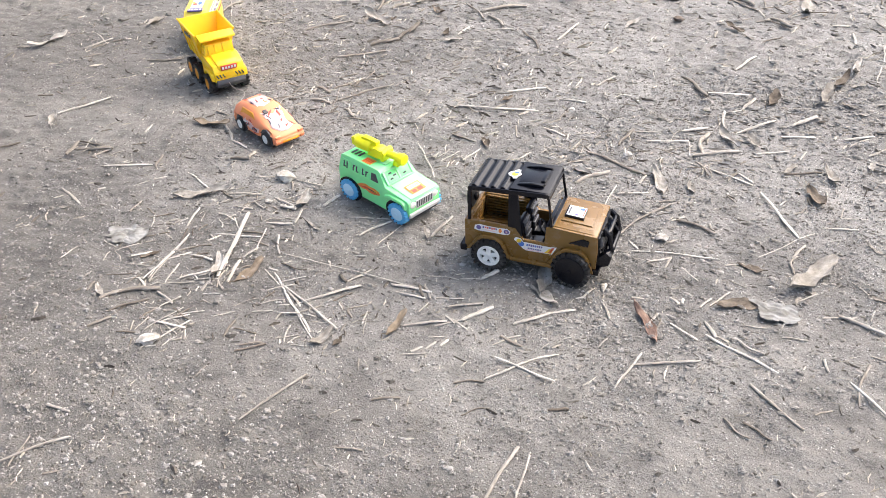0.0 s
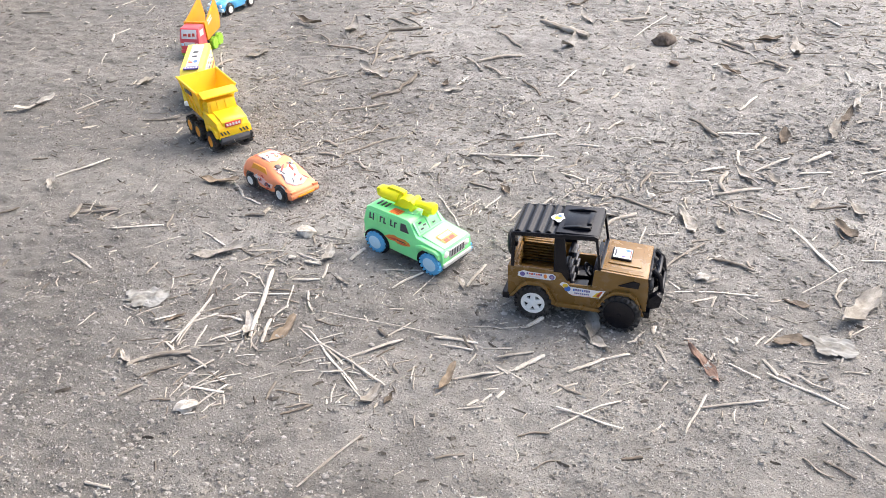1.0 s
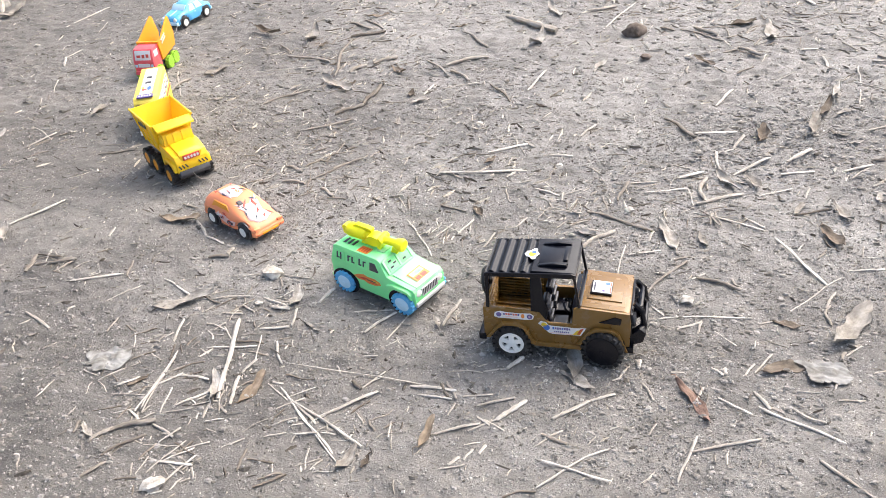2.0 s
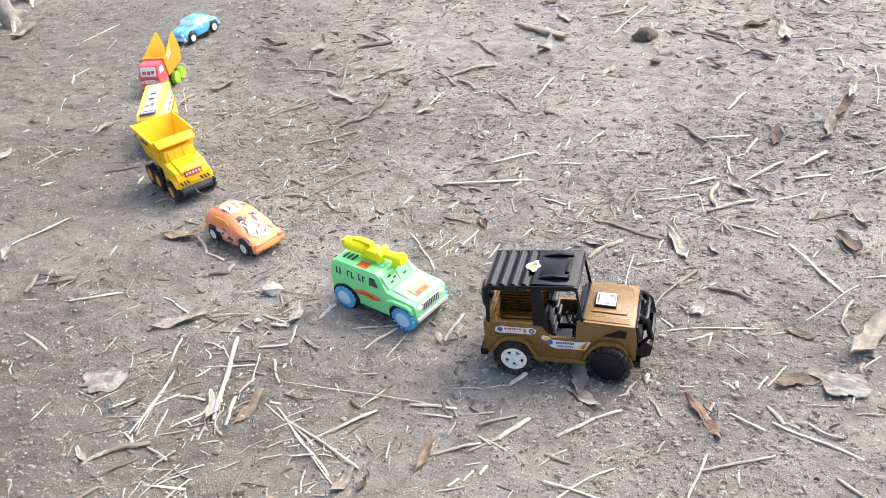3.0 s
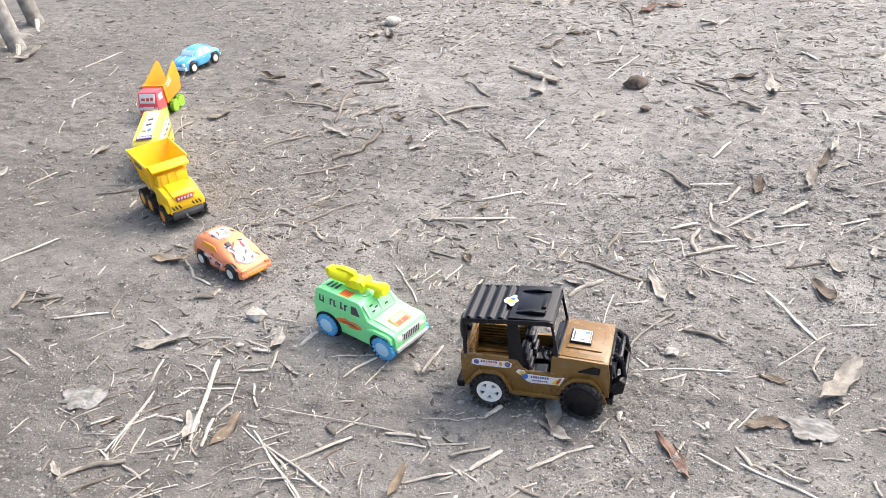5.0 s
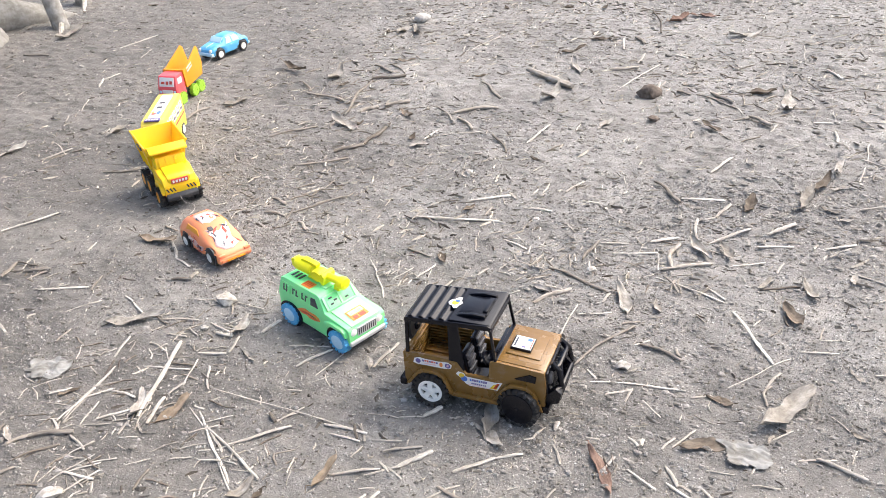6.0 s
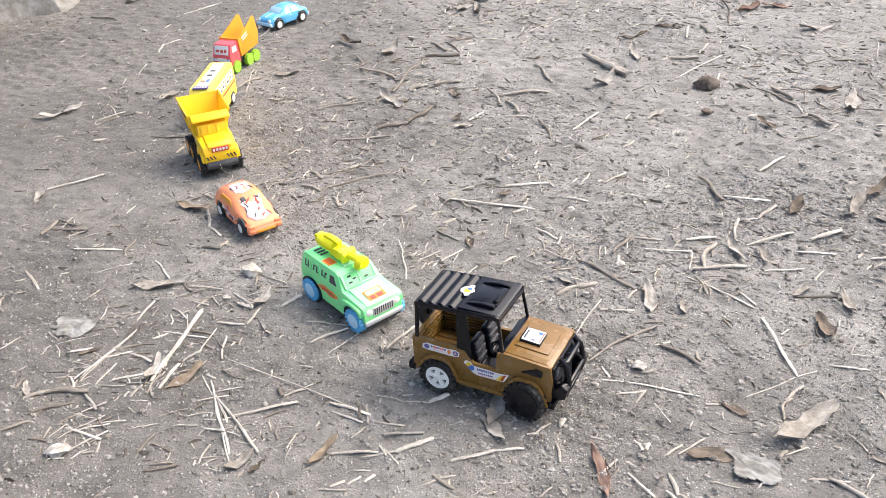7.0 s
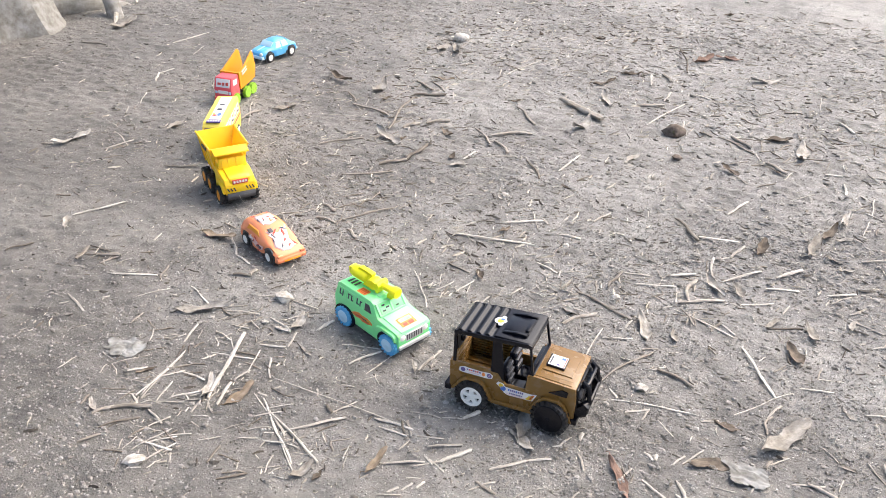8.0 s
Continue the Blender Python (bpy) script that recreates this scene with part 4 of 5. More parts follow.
def tipper_truck(m):
    t = thing("toy_tipper_truck", m, "coral red toy truck with an orange tipping bed and lime wheels", "toy truck", "toy vehicles in a row")
    part("chassis", box(-.062, .058, -.019, .019, .012, .028, .002), DARK, t)
    part("cab", prism([(.022, .022), (.034, .020), (.038, .030), (.052, .030), (.058, .020), (.066, .022), (.067, .046), (.058, .076), (.022, .078)], -.0295, .0295, .003, lambda c: Vector((c.x, c.y * (1 - max(0, c.z - .05) * 2.4), c.z))), RED, t)
    part("windscreen", tilted_box(-.0115, .0115, -.0225, .0225, .0009, (.0635, 0, .0620), 73), P_WHITE, t, "white printed windscreen")
    for y0, y1, z0, z1 in ((-.017, -.006, -.005, .001), (-.002, .006, -.006, .002), (.010, .018, -.005, .003)):
        part("screen_mark", box(y0 * 0 - .0004, .0006, y0, y1, z0, z1, 0, None, Matrix.Translation((.0645, 0, .0620)) @ Matrix.Rotation(radians(-17), 4, "Y")), P_RED, t)
    part("grille", box(.0658, .0682, -.0165, .0165, .0330, .0420, .0006), P_WHITE, t)
    for s in (-1, 1):
        part("headlamp", box(.0655, .0685, s * .0225 - .0035, s * .0225 + .0035, .0330, .0400, .0008), PALE_BLUE, t)
        part("side_window", box(.034, .054, s * .0278 - .0012, s * .0278 + .0012, .054, .069, .0006), P_WHITE, t)
    part("front_bumper", box(.060, .0705, -.029, .029, .014, .023, .0015), RED, t)
    # bed with tall pointed sides, open at the back
    part("bed_floor", prism([(-.070, .040), (.020, .034), (.020, .039), (-.070, .045)], -.029, .029, .001, lambda c: Vector((c.x, c.y * (1 + min(0, c.x) * 3.2), c.z))), AMBER, t)
    part("bed_front", prism([(.014, .036), (.019, .036), (.026, .082), (.021, .083)], -.0325, .0325, .001), AMBER, t)
    for s in (-1, 1):
        part("bed_side", prism([(-.072, .040), (.020, .034), (.026, .080), (.010, .084), (-.060, .119), (-.068, .113), (-.080, .070)], s * .0285, s * .0322, .0008, lambda c: Vector((c.x, c.y * (1 + min(0, c.x) * 3.2), c.z))), AMBER, t)
        for k in range(2):
            part("bed_stripe", box(-.044, -.012, -.0008, .0008, .070 + k * .008, .0735 + k * .008, 0, None, Matrix.Translation((.004, s * .0328, 0)) @ Matrix.Rotation(radians(s * 5.9), 4, "Z") @ Matrix.Rotation(radians(14), 4, "Y")), P_PINK, t)
    for x in (-.046, -.014, .046):
        part("axle", tube([(x, -.026, .0150), (x, .026, .0150)], .003, 8), DARK, t)
        for s in (-1, 1):
            wheel(t, "wheel", x, s * .0285, .0155, .0125, LIME, LIME, s, 5, 12, 0, False, .55)
    return t


jeep = off_road_jeep(pose(0.052, 0.056, 0, 0, 0, 3) @ Matrix.Scale(1.005, 4))
green = gun_jeep(pose(-0.208, 0.121, 0, 0, 0, -20) @ Matrix.Diagonal((1.08, 0.94, 0.95, 1)))
hatchback = orange_car(pose(-0.513, 0.252, 0, 0, 0, -25))
dumper = dump_truck(pose(-0.730, 0.410, 0, 0, 0, -35) @ Matrix.Scale(0.95, 4))
bus = school_bus(pose(-0.895, 0.599, 0, 0, 0, -63) @ Matrix.Diagonal((1.30, 0.86, 1.0, 1)))
tipper = tipper_truck(pose(-1.055, 0.855, 0, 0, 0, -82) @ Matrix.Diagonal((0.93, 0.84, 0.93, 1)))
saloon = blue_car(pose(-1.167, 1.177, 0, 0, 0, -99))


# ---- the ground: one sheet, fine near the toys, out to the horizon ----
def spread(lo, hi, step, far):
    mid = list(np.arange(lo, hi + 1e-6, step))
    out, d = [], step
    x = 0.0
    while x < far:
        d *= 1.35
        x += d
        out.append(x)
    return np.array([lo - v for v in reversed(out)] + mid + [hi + v for v in out])


def height(x, y):
    """Lie of the trodden soil in metres: broad swells, scuffs and crumbs."""
    p = Vector((x, y, 0.0))
    rough = 0.5 + 0.9 * max(0.0, noise.noise(p * 1.7 + Vector((4.0, 1.0, 0))) + 0.35)
    h = 0.0040 * noise.noise(p * 3.1) + 0.0030 * noise.noise(p * 9)
    h += rough * (0.0036 * noise.noise(Vector((x * 26 + y * 9, y * 44 - x * 8, 0.3))) + 0.0030 * noise.noise(p * 62))
    lump = noise.noise(Vector((x * 34 + y * 6, y * 48 - x * 5, 5.0)))
    h += rough * 0.0075 * max(0.0, lump - 0.16)
    return h - 0.0035


gx, gy = spread(-2.1, 0.85, 0.0062, 400), spread(-0.62, 2.3, 0.0062, 400)
gv = [(x, y, height(x, y)) for y in gy for x in gx]
nx_ = len(gx)
gf = [(j * nx_ + i, j * nx_ + i + 1, (j + 1) * nx_ + i + 1, (j + 1) * nx_ + i) for j in range(len(gy) - 1) for i in range(nx_ - 1)]
gm = bpy.data.meshes.new("ground")
gm.from_pydata(gv, [], gf)
gm.polygons.foreach_set("use_smooth", [True] * len(gf))
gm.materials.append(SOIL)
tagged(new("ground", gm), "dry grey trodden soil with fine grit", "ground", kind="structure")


# ---- litter on the soil: straw, twigs, leaves, stones ----
def stick_rings(seed, r, bend, knots, n=7, flat=1.0):
    """Rings of a stick of unit length along x, with its true thickness r beside."""
    rnd = random.Random(seed)
    steps, rings = 14, []
    ph, amp, kink = rnd.uniform(0, 6.3), bend * rnd.uniform(.5, 1.3), rnd.uniform(-.5, .5)
    for i in range(steps + 1):
        u = i / steps
        x = u - .5
        y = amp * (math.sin(u * math.pi + .2 * math.sin(ph)) - .6) + bend * .35 * math.sin(u * 7 + ph) + bend * .8 * abs(u - .5 - kink * .4)
        k = r * (.86 + .22 * u + .06 * math.sin(u * 23 + ph)) * (1 + (.22 if knots and i in (4, 9) else 0))
        if i in (0, steps):
            k *= .72
        z0 = bend * .10 * math.sin(u * 5 + ph * 2)
        ring_ = []
        for j in range(n):
            a = 2 * math.pi * j / n
            jag = rnd.uniform(.86, 1.12)
            ring_.append((x + (rnd.uniform(-.01, .01) if i in (0, steps) else 0), y, z0, math.cos(a) * k * jag, math.sin(a) * k * jag * flat))
        rings.append(ring_)
    return rings, n


def lay_stick(name, x, y, length, deg, r, bend, material, seed, label, category, group, flat=1.0, tip=0.0):
    """Lay one stick: the outline is bent over its own length, the thickness stays true."""
    rings, n = stick_rings(seed, r, bend, r > .0022, flat=flat)
    bm = bmesh.new()
    vs = [[bm.verts.new((px * length, py * length + oy, pz * length + oz)) for px, py, pz, oy, oz in ring_] for ring_ in rings]
    for a, b in zip(vs, vs[1:]):
        for j in range(n):
            bm.faces.new((a[j], a[(j + 1) % n], b[(j + 1) % n], b[j]))
    bm.faces.new(vs[0])
    bm.faces.new(vs[-1][::-1])
    ob = part(name, bm, material, None, smooth=60)
    c, s = math.cos(radians(deg)), math.sin(radians(deg))
    along = [height(x + c * length * u, y + s * length * u) for u in (-.45, -.3, -.15, 0, .15, .3, .45)]
    za, zb = max(along[:3]), max(along[4:])
    slope = math.degrees(math.atan2(zb - za, length * .8))
    ob.matrix_basis = pose(x, y, max((za + zb) / 2, along[3], (za + zb + 2 * max(along)) / 4) + r * .7 * flat, 0, -slope - tip, deg)
    return tagged(ob, label, category, group)


def leaf_bm(seed, length, width, curl, fold):
    """A withered leaf: two skins, midrib, torn wavy rim, curled along and across."""
    rnd = random.Random(seed)
    nu, nv = 14, 6
    ph, lob = rnd.uniform(0, 6.3), rnd.uniform(.6, 1.4)
    bm = bmesh.new()
    skins, grid = [], {}
    for i in range(nu + 1):
        u = i / nu
        w = width * .5 * (math.sin(math.pi * min(1, u * .96 + .02)) ** .75) * (1 + .14 * math.sin(u * 15 * lob + ph))
        for j in range(nv + 1):
            v = j / nv * 2 - 1
            tear = 1 + .12 * rnd.uniform(-1, 1) * (abs(v) > .9)
            x = (u - .5) * length + .02 * length * math.sin(v * 3 + ph)
            y = w * v * tear + length * .06 * math.sin(u * 3 + ph)
            z = fold * abs(v) ** 1.5 * w + curl * length * ((u - .5) ** 2) * 1.6 + .035 * length * math.sin(u * 9 + v * 2.2 + ph) * abs(v) + .010 * length * math.sin(u * 21 + ph)
            grid[i, j] = Vector((x, y, z))
    low = min(p.z for p in grid.values())
    for side, dz in ((0, 0.0), (1, .0006)):
        skins.append({k: bm.verts.new(p + Vector((0, 0, dz - low + (.0008 * (1 - abs(k[1] / nv * 2 - 1)) if k[1] == nv // 2 else 0)))) for k, p in grid.items()})
    for i in range(nu):
        for j in range(nv):
            q = [(i, j), (i + 1, j), (i + 1, j + 1), (i, j + 1)]
            bm.faces.new([skins[1][k] for k in q])
            bm.faces.new([skins[0][k] for k in reversed(q)])
    rim = [(i, 0) for i in range(nu + 1)] + [(nu, j) for j in range(1, nv + 1)] + [(i, nv) for i in range(nu - 1, -1, -1)] + [(0, j) for j in range(nv - 1, 0, -1)]
    for a, b in zip(rim, rim[1:] + rim[:1]):
        bm.faces.new((skins[0][a], skins[0][b], skins[1][b], skins[1][a]))
    # stalk
    tube([(-length * .48, length * .06 * math.sin(ph), .001 + curl * length * .35), (-length * .56, length * .03, .002 + curl * length * .4), (-length * .66, length * .01, .001)], .0007, 5, bm, (1.2, .7))
    return bm


def lay_leaf(x, y, length, deg, seed, material, label, group, wide=.34, curl=None, fold=None):
    rnd = random.Random(seed * 7 + 1)
    bm = leaf_bm(seed, length, length * wide * rnd.uniform(.8, 1.25), rnd.uniform(.12, .48) if curl is None else curl, rnd.uniform(.05, .85) if fold is None else fold)
    ob = part("dry_leaf", bm, material, None, smooth=70)
    ob.matrix_basis = pose(x, y, max(height(x + a * length * .3, y + b * length * .3) for a in (-1, 0, 1) for b in (-1, 0, 1)) - .001, rnd.uniform(-7, 7), rnd.uniform(-5, 5), deg)
    return tagged(ob, label, "leaf", group)


def stone(x, y, size, seed, material, name, label, category):
    rnd = random.Random(seed)
    bm = bmesh.new()
    bmesh.ops.create_icosphere(bm, subdivisions=2, radius=size / 2)
    off = Vector((rnd.uniform(0, 50), rnd.uniform(0, 50), 0))
    for v in bm.verts:
        d = v.co.normalized()
        v.co *= 1 + .55 * noise.noise(d * 1.5 + off) + .22 * noise.noise(d * 4 + off)
        v.co.x *= 1.2
        v.co.z *= .8 if material == ROCK else .55
    ob = part(name, bm, material, None, smooth=45)
    ob.matrix_basis = pose(x, y, height(x, y) + size * .17, rnd.uniform(-10, 10), rnd.uniform(-10, 10), rnd.uniform(0, 360))
    return tagged(ob, label, category, "stones on the soil")


# placed pieces: x, y, length in metres, heading in degrees
STRAW_ROWS_1 = [
    (-0.358, -0.270, 0.010, 119), (-0.335, -0.259, 0.057, 74), (-0.316, -0.257, 0.020, 127), (-0.344, -0.249, 0.043, 7), (-0.359, -0.243, 0.059, 69), (-0.347, -0.236, 0.039, 48),
    (-0.439, -0.188, 0.026, -32), (-0.027, -0.176, 0.018, 63), (-0.169, -0.172, 0.019, 16), (-0.159, -0.163, 0.015, 82), (-0.014, -0.162, 0.019, 69), (-0.353, -0.161, 0.026, 99),
    (-0.469, -0.157, 0.048, 8), (-0.414, -0.155, 0.047, 103), (-0.335, -0.153, 0.022, -34), (0.000, -0.152, 0.016, 75), (-0.227, -0.150, 0.174, -38), (-0.224, -0.150, 0.141, -39),
    (-0.199, -0.148, 0.136, -26), (-0.380, -0.145, 0.045, 46), (-0.014, -0.145, 0.019, 32), (-0.442, -0.145, 0.078, 91), (-0.223, -0.142, 0.041, -34), (-0.481, -0.136, 0.030, 50),
]
STRAW_ROWS_2 = [
    (-0.440, -0.129, 0.109, 98), (-0.252, -0.128, 0.038, 45), (-0.037, -0.127, 0.055, 27), (-0.431, -0.121, 0.040, 50), (-0.444, -0.121, 0.115, 97), (0.070, -0.120, 0.041, 52),
    (-0.009, -0.115, 0.040, 43), (-0.180, -0.114, 0.081, 45), (0.118, -0.114, 0.016, 63), (0.004, -0.113, 0.032, -26), (-0.010, -0.109, 0.022, -34), (-0.399, -0.108, 0.043, -3),
    (-0.248, -0.105, 0.037, 38), (-0.053, -0.097, 0.025, 85), (-0.286, -0.095, 0.016, 0), (-0.158, -0.092, 0.018, 49), (0.140, -0.088, 0.012, 31), (0.182, -0.082, 0.019, 69),
    (-0.080, -0.079, 0.044, 0), (-0.336, -0.076, 0.029, 70), (-0.169, -0.074, 0.036, 56), (-0.165, -0.066, 0.043, 65), (-0.029, -0.065, 0.037, 19), (-0.086, -0.065, 0.060, 3),
]
STRAW_ROWS_3 = [
    (-0.173, -0.061, 0.220, -1), (-0.378, -0.044, 0.068, 12), (-0.309, -0.043, 0.047, 122), (-0.701, -0.042, 0.063, -22), (-0.340, -0.041, 0.062, 109), (-0.482, -0.037, 0.014, 51),
    (0.270, -0.028, 0.046, -33), (-0.472, -0.027, 0.048, 103), (-0.057, -0.025, 0.047, 6), (-0.187, -0.021, 0.020, 11), (0.171, -0.021, 0.031, -59), (0.317, -0.021, 0.016, -27),
    (-0.398, -0.019, 0.033, -44), (-0.019, -0.016, 0.030, 23), (0.230, -0.015, 0.028, 77), (-0.666, -0.009, 0.012, 59), (0.349, 0.016, 0.031, 7), (0.202, 0.020, 0.016, 14),
    (-0.414, 0.023, 0.030, 12), (-0.321, 0.033, 0.041, 106), (-0.607, 0.037, 0.057, 50), (0.383, 0.037, 0.019, 78), (0.285, 0.043, 0.029, 68), (-0.197, 0.045, 0.057, 59),
]
STRAW_ROWS_4 = [
    (-0.169, 0.046, 0.065, 77), (0.301, 0.058, 0.042, 63), (-0.436, 0.059, 0.058, 15), (-0.673, 0.065, 0.081, 25), (-0.215, 0.065, 0.059, 20), (-0.533, 0.068, 0.070, -27),
    (0.446, 0.077, 0.043, 22), (-0.105, 0.083, 0.060, 81), (0.254, 0.095, 0.038, -41), (0.406, 0.106, 0.033, 51), (0.222, 0.113, 0.027, 84), (0.209, 0.114, 0.036, 32),
    (-0.357, 0.123, 0.055, -5), (0.227, 0.135, 0.119, 10), (0.167, 0.139, 0.023, -43), (0.306, 0.143, 0.026, 32), (0.467, 0.149, 0.029, -41), (-0.736, 0.192, 0.025, 102),
    (-0.734, 0.193, 0.029, 104), (-0.538, 0.195, 0.048, -24), (0.369, 0.218, 0.113, 53), (0.165, 0.225, 0.023, -7), (0.213, 0.226, 0.023, 43), (-0.584, 0.229, 0.067, -46),
]
STRAW_ROWS_5 = [
    (0.104, 0.241, 0.090, 89), (-0.197, 0.242, 0.074, -54), (0.134, 0.272, 0.049, 24), (-0.100, 0.272, 0.041, 80), (0.221, 0.275, 0.021, 29), (-0.177, 0.284, 0.044, 67),
    (0.434, 0.285, 0.049, 15), (0.348, 0.288, 0.120, -56), (-0.166, 0.289, 0.040, -28), (-0.234, 0.291, 0.040, -47), (-0.146, 0.301, 0.047, 74), (0.139, 0.317, 0.027, 82),
    (0.451, 0.321, 0.038, 17), (0.434, 0.331, 0.032, 85), (-0.062, 0.332, 0.032, 74), (0.028, 0.338, 0.040, 45), (-0.033, 0.363, 0.041, 73), (0.003, 0.367, 0.053, -15),
    (0.258, 0.377, 0.091, -21), (0.286, 0.381, 0.037, -36), (-1.078, 0.400, 0.040, 44), (0.183, 0.403, 0.017, 40), (-0.013, 0.413, 0.022, 98), (-0.041, 0.425, 0.048, -21),
]
STRAW_ROWS_6 = [
    (0.188, 0.444, 0.056, -79), (0.149, 0.459, 0.071, 21), (0.110, 0.476, 0.045, 16), (-0.164, 0.476, 0.152, 11), (0.317, 0.483, 0.062, 36), (0.364, 0.485, 0.026, 74),
    (-1.107, 0.488, 0.070, 71), (0.184, 0.514, 0.051, 43), (-1.129, 0.518, 0.095, -31), (-0.231, 0.521, 0.017, 54), (0.350, 0.548, 0.057, 19), (-0.041, 0.553, 0.042, 0),
    (-0.049, 0.554, 0.047, 4), (0.445, 0.555, 0.048, 53), (0.279, 0.560, 0.085, 49), (-0.141, 0.568, 0.078, 36), (0.225, 0.569, 0.061, 98), (0.224, 0.570, 0.066, 100),
    (0.445, 0.577, 0.050, 26), (-0.107, 0.593, 0.030, -44), (0.004, 0.595, 0.029, 104), (0.036, 0.604, 0.032, 0), (0.234, 0.608, 0.032, 34), (0.256, 0.645, 0.059, 74),
]
STRAW_ROWS_7 = [
    (-0.804, 0.651, 0.045, 82), (-1.239, 0.655, 0.040, 127), (-0.011, 0.662, 0.057, 71), (0.216, 0.679, 0.075, 13), (-1.257, 0.732, 0.069, 118), (-0.953, 0.777, 0.159, 124),
    (-0.369, 0.806, 0.061, 88), (0.224, 0.830, 0.081, 70), (-0.310, 0.839, 0.084, 35), (-0.157, 0.861, 0.051, 88), (-0.153, 0.879, 0.100, 80), (-1.344, 0.882, 0.068, 125),
    (-0.736, 0.884, 0.130, 11), (-1.361, 0.940, 0.053, 78), (0.415, 1.034, 0.056, -81), (0.385, 1.095, 0.040, 22), (-1.408, 1.132, 0.085, 109), (-1.452, 1.147, 0.040, 19),
    (-1.499, 1.210, 0.139, 80), (0.026, 1.216, 0.069, 103), (-0.582, 1.276, 0.079, 9), (-0.034, 1.290, 0.192, 75), (-0.534, 1.386, 0.046, 109), (-0.062, 1.421, 0.081, 91),
]
STRAW_ROWS_8 = [
    (0.103, 1.440, 0.121, 6), (-0.492, 1.453, 0.167, 78), (0.026, 1.461, 0.051, -29), (-0.135, 1.531, 0.099, 104), (0.314, 1.554, 0.116, 96),
]
THICK_ROWS = [
    (-0.388, -0.204, 0.041, -23), (-0.334, -0.121, 0.055, 107), (0.018, -0.085, 0.049, 55), (-0.003, -0.074, 0.047, 29), (0.087, -0.071, 0.052, 46), (-0.370, -0.066, 0.156, 108),
    (0.119, -0.043, 0.035, 33), (0.300, -0.008, 0.033, -55), (0.004, -0.002, 0.027, 51), (-0.338, 0.004, 0.040, 20), (0.155, 0.027, 0.015, 86), (0.154, 0.027, 0.013, 94),
    (0.248, 0.030, 0.020, -41), (0.257, 0.032, 0.014, 94), (-0.350, 0.049, 0.027, 6), (-0.362, 0.059, 0.051, -17), (0.472, 0.071, 0.056, -16), (-0.294, 0.087, 0.036, 74),
    (0.384, 0.205, 0.042, 71), (-0.909, 0.226, 0.108, 63), (0.232, 0.442, 0.083, 35), (0.355, 0.601, 0.056, 44), (0.354, 0.603, 0.056, 47), (0.390, 1.410, 0.062, -52),
]
TWIG_ROWS_1 = [
    (-0.423, -0.236, 0.055, 49), (-0.459, -0.229, 0.035, 57), (-0.430, -0.206, 0.057, 29), (-0.360, -0.122, 0.057, 111), (-0.183, -0.080, 0.021, -37), (-0.808, 0.081, 0.055, 112),
    (-0.748, 0.085, 0.038, 68), (-0.768, 0.091, 0.068, 20), (-0.752, 0.103, 0.027, -6), (-0.792, 0.105, 0.053, -2), (-0.506, 0.150, 0.034, 14), (-0.492, 0.164, 0.022, 95),
    (0.165, 0.204, 0.123, 62), (0.242, 0.214, 0.062, -20), (0.062, 0.298, 0.068, 52), (0.030, 0.341, 0.035, 44), (0.088, 0.350, 0.112, -21), (-0.416, 0.370, 0.044, -36),
    (0.221, 0.384, 0.054, -57), (-0.492, 0.399, 0.044, -4), (-1.248, 0.409, 0.026, 28), (0.370, 0.428, 0.060, 28), (0.082, 0.438, 0.064, 83), (-0.510, 0.441, 0.041, -22),
]
TWIG_ROWS_2 = [
    (-0.434, 0.453, 0.117, 55), (-0.903, 0.456, 0.072, 27), (0.206, 0.468, 0.080, 90), (-0.520, 0.617, 0.103, 36), (0.152, 0.688, 0.093, -50), (-0.504, 0.695, 0.067, 50),
    (-0.670, 0.744, 0.111, 48), (-0.950, 0.761, 0.094, 86), (-0.481, 0.772, 0.102, 89), (-0.216, 0.815, 0.101, -53), (-0.322, 0.889, 0.081, -45), (-0.569, 0.905, 0.049, 58),
    (-0.389, 0.931, 0.101, -47), (-0.712, 0.952, 0.127, -13), (-0.520, 0.953, 0.062, 46), (0.145, 0.960, 0.027, 88), (-0.631, 0.967, 0.237, 102), (-0.332, 0.970, 0.100, 34),
    (-0.794, 1.004, 0.058, -39), (-1.713, 1.020, 0.092, 6), (0.267, 1.062, 0.067, -43), (0.228, 1.075, 0.036, 36), (-0.345, 1.097, 0.125, -48), (-0.621, 1.109, 0.085, 28),
]
TWIG_ROWS_3 = [
    (0.162, 1.163, 0.115, -35), (-0.667, 1.171, 0.084, -34), (0.169, 1.186, 0.070, -37), (-0.635, 1.190, 0.094, -40), (0.085, 1.195, 0.033, -9), (-0.084, 1.328, 0.072, 30),
    (0.081, 1.339, 0.029, 44), (0.282, 1.555, 0.020, 33), (-0.100, 1.566, 0.060, -55), (-0.091, 1.749, 0.225, -72),
]
